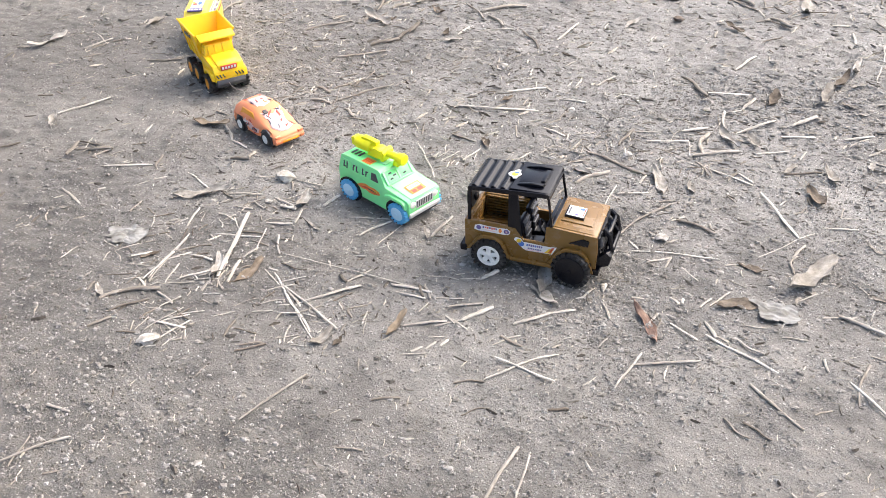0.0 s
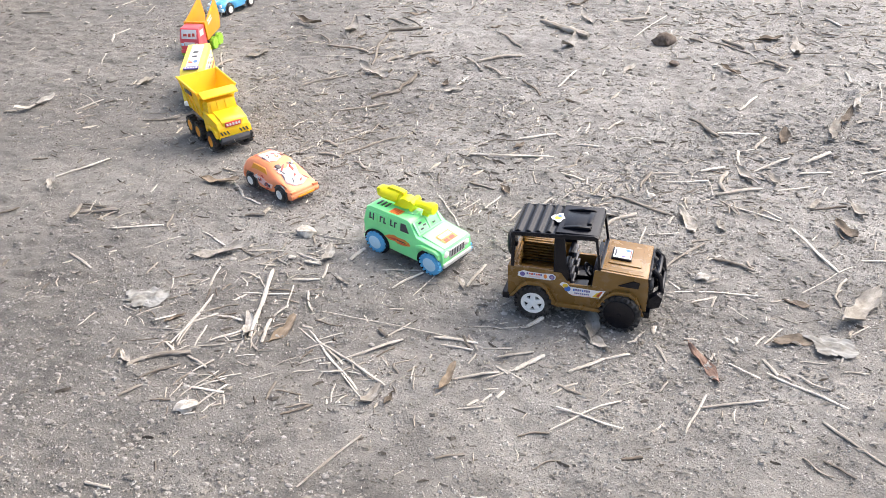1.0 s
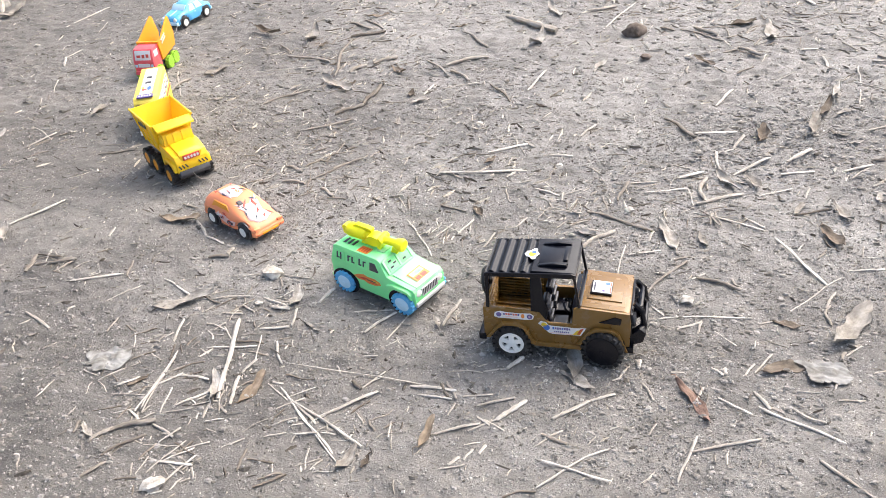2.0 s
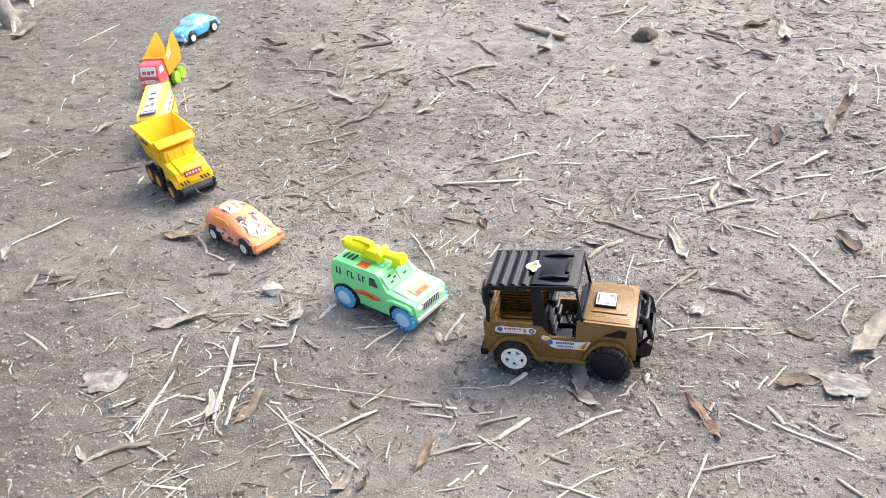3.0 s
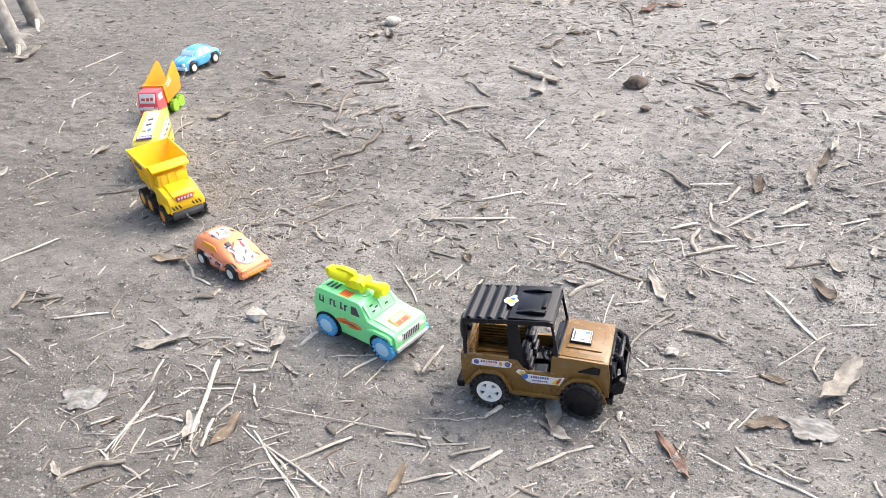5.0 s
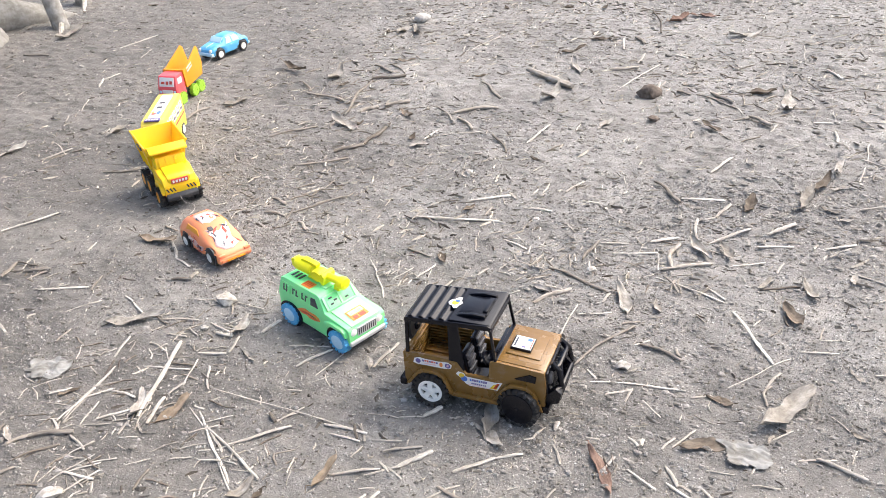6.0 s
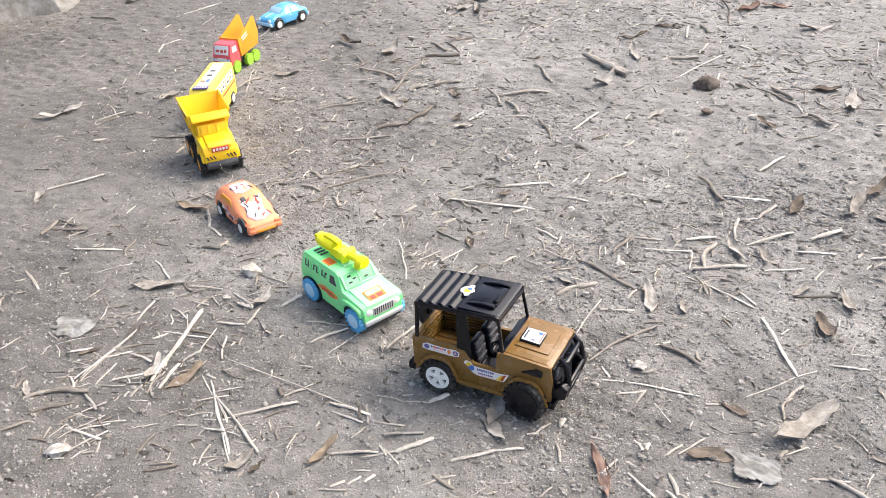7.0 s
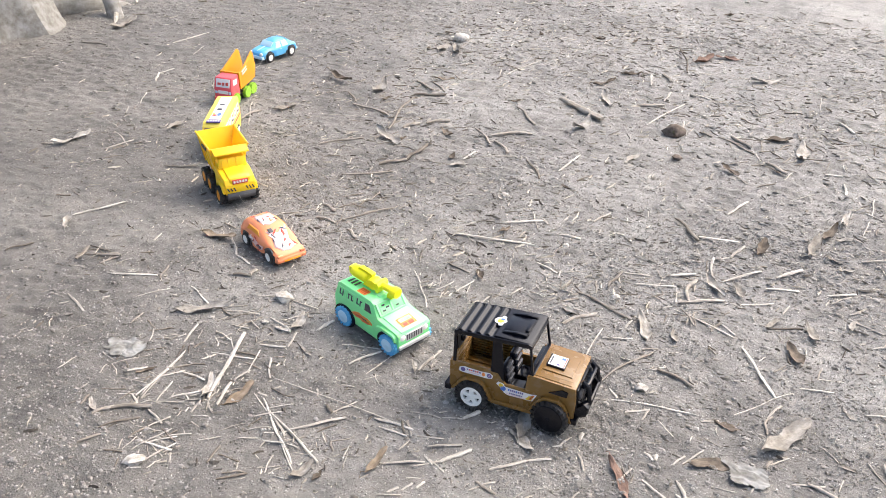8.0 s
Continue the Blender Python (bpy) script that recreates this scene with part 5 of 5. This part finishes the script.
LEAF_ROWS_1 = [
    (-0.480, -0.227, 0.037, 135), (-0.149, -0.199, 0.042, 72), (-0.363, -0.122, 0.060, 116), (0.087, -0.022, 0.056, -27), (0.075, 0.008, 0.062, 107), (-0.286, 0.018, 0.031, -21),
    (-0.501, 0.035, 0.089, 27), (-0.122, 0.063, 0.029, 125), (-0.340, 0.076, 0.048, 97), (0.490, 0.132, 0.024, -22), (0.406, 0.152, 0.115, 57), (-0.919, 0.154, 0.058, 128),
    (0.481, 0.245, 0.032, -44), (0.162, 0.318, 0.077, -66), (0.215, 0.318, 0.036, -63), (0.411, 0.429, 0.055, -55), (0.350, 0.429, 0.041, 59), (-1.214, 0.449, 0.099, 70),
    (0.470, 0.485, 0.034, 80), (0.243, 0.504, 0.072, -55), (0.280, 0.506, 0.054, -65), (-1.058, 0.627, 0.071, 94), (0.447, 0.665, 0.032, 24), (0.424, 0.692, 0.034, -17),
]
LEAF_ROWS_2 = [
    (-0.819, 0.710, 0.040, 53), (0.384, 0.725, 0.091, 74), (-0.366, 0.746, 0.043, 38), (0.434, 0.778, 0.040, 40), (-0.578, 0.808, 0.186, -37), (-0.906, 0.857, 0.073, 67),
    (0.429, 0.865, 0.079, 80), (0.211, 0.964, 0.035, -46), (-0.034, 0.976, 0.081, 84), (-0.770, 1.100, 0.130, 107), (-0.202, 1.104, 0.103, 88), (0.307, 1.183, 0.103, -78),
    (-1.775, 1.214, 0.111, 81), (-0.195, 1.301, 0.134, -67), (-0.722, 1.492, 0.093, -48), (-0.774, 1.503, 0.140, 105), (0.334, 1.638, 0.060, 28), (0.163, 1.670, 0.106, 40),
]
TAN_ROWS = [
    (-0.069, -0.143, 0.053, 81), (-0.314, -0.113, 0.060, 79), (-0.630, 0.244, 0.072, 2),
]
DARK_ROWS = [
    (0.327, 0.052, 0.060, 28), (0.331, 0.142, 0.038, -6), (0.393, 0.353, 0.061, -66), (0.295, 0.678, 0.063, 78), (0.402, 0.795, 0.079, 82), (-0.466, 0.897, 0.051, -26),
    (0.177, 1.003, 0.055, -45), (-0.897, 1.108, 0.100, -14), (-0.406, 1.182, 0.031, 45), (0.248, 1.241, 0.069, 39), (-0.647, 1.252, 0.055, 35), (-0.242, 1.429, 0.074, 46),
    (-0.201, 1.552, 0.066, 32),
]
RUST_ROWS = [
    (0.222, -0.030, 0.077, -56), (-0.040, 1.780, 0.126, 69), (0.026, 1.824, 0.079, 2),
]
WOOD_ROWS = [
    (-0.236, 1.204, 0.164, -32),
]
STONES = [
    (-0.399, 0.121, 0.027, 51), (0.099, 0.383, 0.014, 21), (-0.350, -0.286, 0.022, 28), (0.201, 0.167, 0.016, 23), (-0.765, 1.611, 0.052, 10), (0.016, 1.164, 0.042, 33), (0.055, 1.020, 0.020, 21),
]
SCRAPS = [
    (-0.537, -0.103, 0.086, 24), (0.372, 0.054, 0.079, -16),
]

for i, (x, y, ln, deg) in enumerate(STRAW_ROWS_1 + STRAW_ROWS_2 + STRAW_ROWS_3 + STRAW_ROWS_4 + STRAW_ROWS_5 + STRAW_ROWS_6 + STRAW_ROWS_7 + STRAW_ROWS_8):
    lay_stick("straw", x, y, ln, deg, (.0011 + .0004 * (i % 4)) * (.85 if ln < .05 else 1) * (1.3 if y > .45 else 1), .015 + .012 * (i % 3), STRAW, 100 + i, "thin bleached dry straw lying on the soil", "straw", "straws on the soil", .6)
for i, (x, y, ln, deg) in enumerate(THICK_ROWS):
    lay_stick("straw", x, y, ln, deg, .0019 + .0006 * (i % 3), .03, STRAW, 300 + i, "thick bleached dry stalk lying on the soil", "straw", "straws on the soil", .75)
for i, (x, y, ln, deg) in enumerate(TWIG_ROWS_1 + TWIG_ROWS_2 + TWIG_ROWS_3):
    lay_stick("twig", x, y, ln, deg, (.0017 + .0007 * (i % 3)) * (1.45 if y > .6 else 1.1), .05 + .02 * (i % 3), TWIG, 350 + i, "crooked grey dry twig lying on the soil", "twig", "twigs on the soil", .8)
for i, (x, y, ln, deg) in enumerate(WOOD_ROWS):
    lay_stick("wood_piece", x, y, ln, deg, .0085, .012, TWIG, 440 + i, "thick split piece of grey weathered wood", "wood", "", .8)
for material, words, rows, seed in ((LEAF, "withered pale grey dead leaf on the soil", LEAF_ROWS_1 + LEAF_ROWS_2, 500), (TAN_LEAF, "curled tan dead leaf lying on the soil", TAN_ROWS, 560),
                                    (DARK_LEAF, "curled dark brown dead leaf on the soil", DARK_ROWS, 570), (RUST_LEAF, "folded rust-brown dead leaf on the soil", RUST_ROWS, 590)):
    for i, (x, y, ln, deg) in enumerate(rows):
        wide = .27 if ln < .07 else (.22 if ln < .11 else .21)
        lay_leaf(x, y, ln if y < .5 else min(ln, .11), deg, seed + i, material, words, "leaves on the soil", wide)
for i, (x, y, ln, deg) in enumerate(STONES):
    dk = i >= 5
    stone(x, y, ln, 600 + i, ROCK if dk else STONE, "clod" if dk else "pebble", "dark brown clod of earth" if dk else "smooth pale rounded pebble on the soil", "clod" if dk else "stone")
for i, (x, y, ln, deg) in enumerate(SCRAPS):
    bm = bmesh.new()
    nn = 40
    vs = {}
    for a in range(nn + 1):
        for b in range(nn + 1):
            u, v = a / nn - .5, b / nn - .5
            p = Vector((u * 5, v * 5, i * 7.3))
            edge = 1 + .25 * noise.noise(Vector((math.atan2(v, u) * 1.5, i * 3, 0)))
            vs[a, b] = bm.verts.new((u * ln * edge, v * ln * .75 * edge, .003 + .006 * abs(noise.noise(p * .6)) + .003 * abs(noise.noise(p * 1.6))))
    for a in range(nn):
        for b in range(nn):
            if math.hypot(a - nn / 2, b - nn / 2) < nn * (.36 + .22 * noise.noise(Vector((math.atan2(b - nn / 2, a - nn / 2) * 1.4, i * 5.0, 2)))):
                bm.faces.new((vs[a, b], vs[a + 1, b], vs[a + 1, b + 1], vs[a, b + 1]))
    bmesh.ops.delete(bm, geom=[v for v in bm.verts if not v.link_faces], context="VERTS")
    bmesh.ops.solidify(bm, geom=bm.faces[:], thickness=.0004)
    ob = part("plastic_scrap", bm, FILM, None, smooth=60)
    ob.matrix_basis = pose(x, y, height(x, y) - .001, 0, 0, deg)
    tagged(ob, "crumpled dirty white scrap of plastic film", "plastic scrap")

# scattered pieces, thicker towards the open side and thin on the bare strip
rnd = random.Random(5)
TOYS = [(0.057, 0.05, .15), (-0.213, 0.128, .12), (-0.513, 0.252, .10), (-0.737, 0.405, .12), (-0.91, 0.61, .10), (-1.06, 0.855, .10), (-1.167, 1.177, .11)]


def free_of_toys(x, y):
    return all(math.hypot(x - a, y - b) > r for a, b, r in TOYS)


def litter_share(x, y):
    """How much litter lies here, 0 to 1."""
    base = .55 + .8 * noise.noise(Vector((x * 1.6, y * 1.6, 7.0)))
    if x < -.50 - .22 * y:
        base *= .32
    if y < -.25:
        base *= .55
    return max(.06, min(1, base))


def spots(count, sharp=1.0):
    got = 0
    while got < count:
        x, y = rnd.uniform(-2.2, .85), rnd.uniform(-.62, 2.6)
        if free_of_toys(x, y) and rnd.random() < litter_share(x, y) ** sharp:
            got += 1
            yield x, y


def strew(name, count, material, label, lo, hi, r0, r1, bend, seed, near=0):
    """Past counting: many sticks joined into one object; the nearest ones stay things of their own."""
    joined, single = bmesh.new(), 0
    for i, (x, y) in enumerate(spots(count)):
        ob = lay_stick(name, x, y, rnd.uniform(lo, hi), rnd.uniform(0, 180), rnd.uniform(r0, r1), rnd.uniform(*bend), material[0], seed + i, label, name, name + "s on the soil", .8)
        if single < near and y < 1.0 and x > -1.0:
            single += 1
            continue
        own = bmesh.new()
        own.from_mesh(ob.data)
        merge(joined, own, ob.matrix_basis.copy())
        me = ob.data
        bpy.data.objects.remove(ob)
        bpy.data.meshes.remove(me)
    ob = part("scattered_" + name, joined, material[1], None, smooth=60)
    tagged(ob, label.replace("short", "scattered short"), "litter", kind="stuff")


def charted(x, y):
    """The stretch whose larger pieces are all placed one by one above."""
    quad = [(-2.2, 1.18), (.36, 2.04), (.51, .06), (-.35, -.34)]
    return all((b[0] - a[0]) * (y - a[1]) - (b[1] - a[1]) * (x - a[0]) < 0 for a, b in zip(quad, quad[1:] + quad[:1]))


strew("straw", 330, (STRAW, LOOSE_STRAW), "short bleached dry straw lying on the soil", .012, .034, .0007, .0014, (.01, .05), 900)
strew("twig", 330, (TWIG, LOOSE_TWIG), "short crooked grey twig lying on the soil", .014, .05, .0010, .0022, (.03, .13), 1400, 90)
for i, (x, y) in enumerate(spots(75)):
    k = rnd.random()
    lay_leaf(x, y, rnd.uniform(.014, .034), rnd.uniform(0, 360), 1400 + i, DARK_LEAF if k < .42 else LEAF, "small curled dark dead leaf on the soil" if k < .42 else "small withered grey dead leaf on the soil", "leaves on the soil", rnd.uniform(.25, .45))
# small broken bits caught in the heaps: centre, spread, count, longest piece
HEAPS = [(-.44, -.10, .12, 60, .042), (-.33, .05, .09, 36, .035), (-.20, -.17, .08, 26, .035), (-.36, -.25, .07, 22, .035), (.20, .47, .10, 30, .04), (.02, .37, .09, 26, .04), (-.48, .45, .09, 34, .05), (-.66, 1.0, .16, 44, .06), (-.76, .09, .06, 18, .03), (-.17, .26, .06, 16, .04), (.30, 1.15, .18, 30, .06)]
heaped = {True: bmesh.new(), False: bmesh.new()}
for h, (hx, hy, wide, count, longest) in enumerate(HEAPS):
    for i in range(count):
        x, y = rnd.gauss(hx, wide * .6), rnd.gauss(hy, wide * .6)
        pale = i % 3 > 0 if hy < .4 else i % 3 == 0
        if free_of_toys(x, y):
            ob = lay_stick("bit", x, y, longest * rnd.uniform(.3, 1), rnd.gauss(60, 55), rnd.uniform(.0007, .0014) * (1.3 if hy > .8 else 1), rnd.uniform(.01, .08), STRAW, 3000 + h * 60 + i, "", "", "", .7)
            own, me = bmesh.new(), ob.data
            own.from_mesh(me)
            merge(heaped[pale], own, ob.matrix_basis.copy())
            bpy.data.objects.remove(ob)
            bpy.data.meshes.remove(me)
tagged(part("heaped_straw", heaped[True], LOOSE_STRAW, None, smooth=60), "broken bleached straw bits in loose heaps", "litter", kind="stuff")
tagged(part("heaped_twigs", heaped[False], LOOSE_TWIG, None, smooth=60), "broken grey twig bits in loose heaps", "litter", kind="stuff")
# looser straw on the ground beyond the charted stretch, thick towards the open side
for i in range(560):
    x, y = rnd.uniform(-.5, .75), rnd.uniform(-.5, 1.2)
    if not charted(x, y) and rnd.random() < (.85 if y > .9 * x - .55 and x > .1 else .10):
        lay_stick("straw", x, y, rnd.uniform(.02, .10), rnd.uniform(0, 180), rnd.uniform(.0010, .0022), rnd.uniform(.01, .06), STRAW if i % 3 else TWIG, 2000 + i, "bleached dry straw strewn over the soil", "straw", "straws on the soil", .8)
for i, (x, y) in enumerate(spots(26)):
    stone(x, y, rnd.uniform(.006, .016), 1600 + i, STONE, "pebble", "small pale rounded pebble on the soil", "stone")


def chaff(count, lo, hi, thin, name, label, material, seed, x0=-2.1, x1=.85, y0=-.62, y1=2.4):
    """Uncountable small bits of straw, bark and painted shade as one object."""
    rs = np.random.RandomState(seed)
    verts, faces = [], []
    placed = 0
    while placed < count:
        x, y = rs.uniform(x0, x1), rs.uniform(y0, y1)
        if rs.rand() > litter_share(x, y) ** .7:
            continue
        placed += 1
        ln, w = lo + (hi - lo) * rs.rand() ** 2.2, thin * rs.uniform(.6, 1.7)
        a, tip = rs.uniform(0, math.pi), rs.uniform(-.16, .16)
        c, s = math.cos(a), math.sin(a)
        z = height(x, y) + w * .45
        k = len(verts)
        mid = rs.uniform(-.12, .12) * ln
        for u, wk in ((-.5, .55), (0, 1), (.5, .5)):
            px, py = u * ln, (mid if u == 0 else 0)
            for dy, dz in ((-w, -w * .4), (w, -w * .4), (0, w * .8)):
                yy = py + dy * wk
                verts.append((x + px * c - yy * s, y + px * s + yy * c, z + dz * wk + px * tip))
        for r0 in (0, 3):
            for j in range(3):
                faces.append((k + r0 + j, k + r0 + (j + 1) % 3, k + r0 + 3 + (j + 1) % 3, k + r0 + 3 + j))
        faces.append((k, k + 2, k + 1))
        faces.append((k + 6, k + 7, k + 8))
    me = bpy.data.meshes.new(name)
    me.from_pydata(verts, [], faces)
    me.materials.append(material)
    return tagged(new(name, me), label, "litter", kind="stuff")


chaff(13000, .003, .014, .0007, "straw_chaff", "fine broken straw and bark bits on the soil", CHAFF, 11)
chaff(3600, .006, .028, .0012, "twig_litter", "broken twig litter strewn over the soil", CHAFF, 12)
# dark bits added in place of the small shadows between soil bumps
chaff(1300, .005, .020, .0018, "bark_bits", "small dark bits standing in for shade beside soil bumps", SHADE_BIT, 14)
chaff(3000, .010, .040, .0017, "far_litter", "broken bark, leaf and twig bits on the soil", CHAFF, 13, -1.3, .85, .35, 2.4)


def grit(count, lo, hi, seed, x0, x1, y0, y1):
    """Loose grains in drifts; one object."""
    rs = np.random.RandomState(seed)
    verts, faces = [], []
    for _ in range(count):
        while True:
            x, y = rs.uniform(x0, x1), rs.uniform(y0, y1)
            if rs.rand() < .22 + .9 * max(0, noise.noise(Vector((x * 3.3, y * 3.3, 3.0))) + .15):
                break
        s = lo + (hi - lo) * rs.rand() ** 3.5
        k = len(verts)
        z = height(x, y) + s * .3
        a = rs.uniform(0, 6.28)
        q = s * rs.uniform(.7, 1.25, 4)
        for j in range(4):
            t = a + j * math.pi / 2
            verts.append((x + math.cos(t) * q[j], y + math.sin(t) * q[j], z))
        verts.append((x + s * .2, y - s * .1, z + s * .7))
        for j in range(4):
            faces.append((k + j, k + (j + 1) % 4, k + 4))
    me = bpy.data.meshes.new("grit")
    me.from_pydata(verts, [], faces)
    me.materials.append(GRIT)
    return tagged(new("grit", me), "fine pale grit scattered over the soil", "grit", kind="stuff")


def crumbs(count, lo, hi, seed, x0, x1, y0, y1):
    """Lumps of the same dry soil, half sunk; one object."""
    rs = np.random.RandomState(seed)
    verts, faces = [], []
    for _ in range(count):
        while True:
            x, y = rs.uniform(x0, x1), rs.uniform(y0, y1)
            if rs.rand() < .10 + 1.1 * max(0, noise.noise(Vector((x * 2.3, y * 2.3, 13.0))) + .22):
                break
        s = lo + (hi - lo) * rs.rand() ** 2.6
        k, a, flat = len(verts), rs.uniform(0, 6.28), rs.uniform(.45, .85)
        z = height(x, y) - s * .12
        for up, wide in ((0, 1.0), (.45, .92), (.85, .5)):
            for j in range(5):
                t, q = a + j * 1.2566 + up * .5, s * wide * rs.uniform(.72, 1.2)
                verts.append((x + math.cos(t) * q * 1.25, y + math.sin(t) * q * .9, z + s * flat * up * rs.uniform(.85, 1.15)))
        for r0 in (0, 5):
            for j in range(5):
                faces.append((k + r0 + j, k + r0 + (j + 1) % 5, k + r0 + 5 + (j + 1) % 5, k + r0 + 5 + j))
        faces.append((k + 10, k + 11, k + 12, k + 13, k + 14))
    me = bpy.data.meshes.new("soil_crumbs")
    me.from_pydata(verts, [], faces)
    me.materials.append(CRUMB)
    return tagged(new("soil_crumbs", me), "loose crumbs and small clods of dry grey soil", "soil", kind="stuff")


crumbs(11000, .0014, .0052, 31, -.9, .7, -.55, 1.0)
crumbs(3200, .0028, .0085, 32, -2.1, .85, .5, 2.4)
grit(60000, .0006, .0030, 21, -.75, .65, -.55, .75)
grit(45000, .0010, .0034, 22, -2.0, .80, -.55, 2.2)

# ---- tree foot and propped poles at the edge of the yard ----
def tree_foot(x, y):
    t = thing("tree", pose(x, y, -.02), "stout grey tree with rough bark and unseen leaves added for shade", "tree")
    rings = []
    for i in range(21):
        z = -.03 + 2.3 * (i / 20) ** 1.7
        ring_ = []
        for j in range(48):
            a = 2 * math.pi * j / 48
            d = Vector((math.cos(a), math.sin(a), 0))
            flare = 1 + .75 * math.exp(-max(z, 0) / .16) * (.5 + .5 * max(0, math.cos(a * 3 - 1.2)))
            r = .19 * flare * (1 - .12 * z) * (1 + .10 * noise.noise(d * 2 + Vector((0, 0, z * 3))) + .05 * noise.noise(d * 6 + Vector((0, 0, z * 8))))
            ring_.append((d.x * r, d.y * r, z))
        rings.append(ring_)
    part("trunk", loft(rings), BARK, t)
    for k, (a, ln) in enumerate(((62, .36), (-48, .26), (180, .30))):
        c, s = math.cos(radians(a)), math.sin(radians(a))
        part("root", tube([(c * (.20 + ln * u), s * (.20 + ln * u) + .03 * math.sin(u * 4 + k), .075 * (1 - u) ** 1.3 - .012) for u in (0, .15, .3, .45, .6, .8, 1)], .062, 12, None, (1.3, .3)), BARK, t)
    # limbs and leaves out of view, added to darken the ground at left
    tips = []
    for k in range(7):
        a, ln = k * .9 + .3, 1.0 + .25 * math.sin(k * 2.1)
        pts = [(math.cos(a) * ln * u, math.sin(a) * ln * u, 1.9 + .25 * k / 7 + 1.0 * u ** .8 + .05 * math.sin(u * 6 + k)) for u in (0, .2, .4, .6, .8, 1)]
        part("limb", tube(pts, .055, 9, None, (1.2, .25)), BARK, t)
        tips += [Vector(p) for p in pts[2:]]
    # leaves in clumps about the limbs, unseen, added to block sky light
    rs = np.random.RandomState(41)
    verts, faces = [], []
    for tip in tips:
        for _ in range(5):
            hub = tip + Vector(rs.normal(0, .26, 3))
            for _ in range(34):
                p, u, v = hub + Vector(rs.normal(0, .11, 3)), Vector(rs.normal(0, 1, 3)).normalized(), Vector(rs.normal(0, 1, 3)).normalized()
                k, ln = len(verts), rs.uniform(.05, .09)
                n_ = u.cross(v).normalized()
                verts.extend(tuple(p + q) for q in (u * -ln, n_ * ln * .3 + u * ln * .1, u * ln, n_ * -ln * .3 + u * ln * .1, u.cross(n_) * ln * .15))
                faces.extend(((k, k + 1, k + 4), (k + 1, k + 2, k + 4), (k + 2, k + 3, k + 4), (k + 3, k, k + 4)))
    me = bpy.data.meshes.new("crown")
    me.from_pydata(verts, [], faces)
    me.materials.append(FOLIAGE)
    new("crown", me).parent = t
    return t


tree_foot(-2.20, 0.98)
for x, y, lx, ly in ((-1.87, 1.28, -.85, .20), (-2.02, 1.54, -.80, .16)):
    p = thing("wooden_pole", pose(x, y, -.02), "bare grey wooden pole propped in the soil", "pole", "propped poles")
    part("shaft", tube([(lx * u * u * .5 + lx * u * .5, ly * u, 1.3 * u) for u in (0, .15, .3, .5, .75, 1)], .026, 12, None, (1.0, .9)), BARK, p)
    part("foot_splinter", tube([(.01, -.01, .03), (.05, -.06, .012), (.09, -.10, .020)], .009, 7, None, (1, .4)), STRAW, p)

# ---- a kinked scrap of pale string by the road of the toys ----
pts = []
for i in range(40):
    u = i / 39
    x, y = -.590 + .055 * u + .006 * math.sin(u * 17), .352 + .022 * math.sin(u * 9) + .05 * u
    pts.append((x, y, height(x, y) + .0022 + .002 * abs(math.sin(u * 12))))
tagged(part("string_scrap", tube(pts, .0009, 6), STRAW, None), "kinked scrap of pale string on the soil", "string")

# ---- the tow threads between the toys ----
for a, b, sag, loop in (((-.050, .052, .026), (-.128, .091, .018), .004, 0), ((-.29, .155, .02), (-.448, .222, .013), .006, 0), ((-.568, .279, .030), (-.666, .358, .026), .004, 1), ((-.79, .44, .03), (-.878, .548, .018), .004, 0), ((-1.085, .93, .03), (-1.150, 1.105, .017), .006, 0)):
    a, b = Vector(a), Vector(b)
    pts = []
    for i in range(25):
        u = i / 24
        p = a.lerp(b, u) - Vector((0, 0, sag * 4 * u * (1 - u)))
        p += Vector((.0035 * math.sin(u * 11), .0035 * math.cos(u * 9), 0)) * math.sin(math.pi * u)
        if loop and .35 < u < .75:
            k = (u - .35) / .4 * 2 * math.pi
            p += Vector((.008 * math.sin(k), .008 * (1 - math.cos(k)), 0))
        p.z = max(p.z, height(p.x, p.y) + .001)
        pts.append(p)
    ob = part("tow_thread", tube(pts, .00045, 5), THREAD, None)
    tagged(ob, "thin pale thread tied between two toy vehicles", "thread", "tow threads")
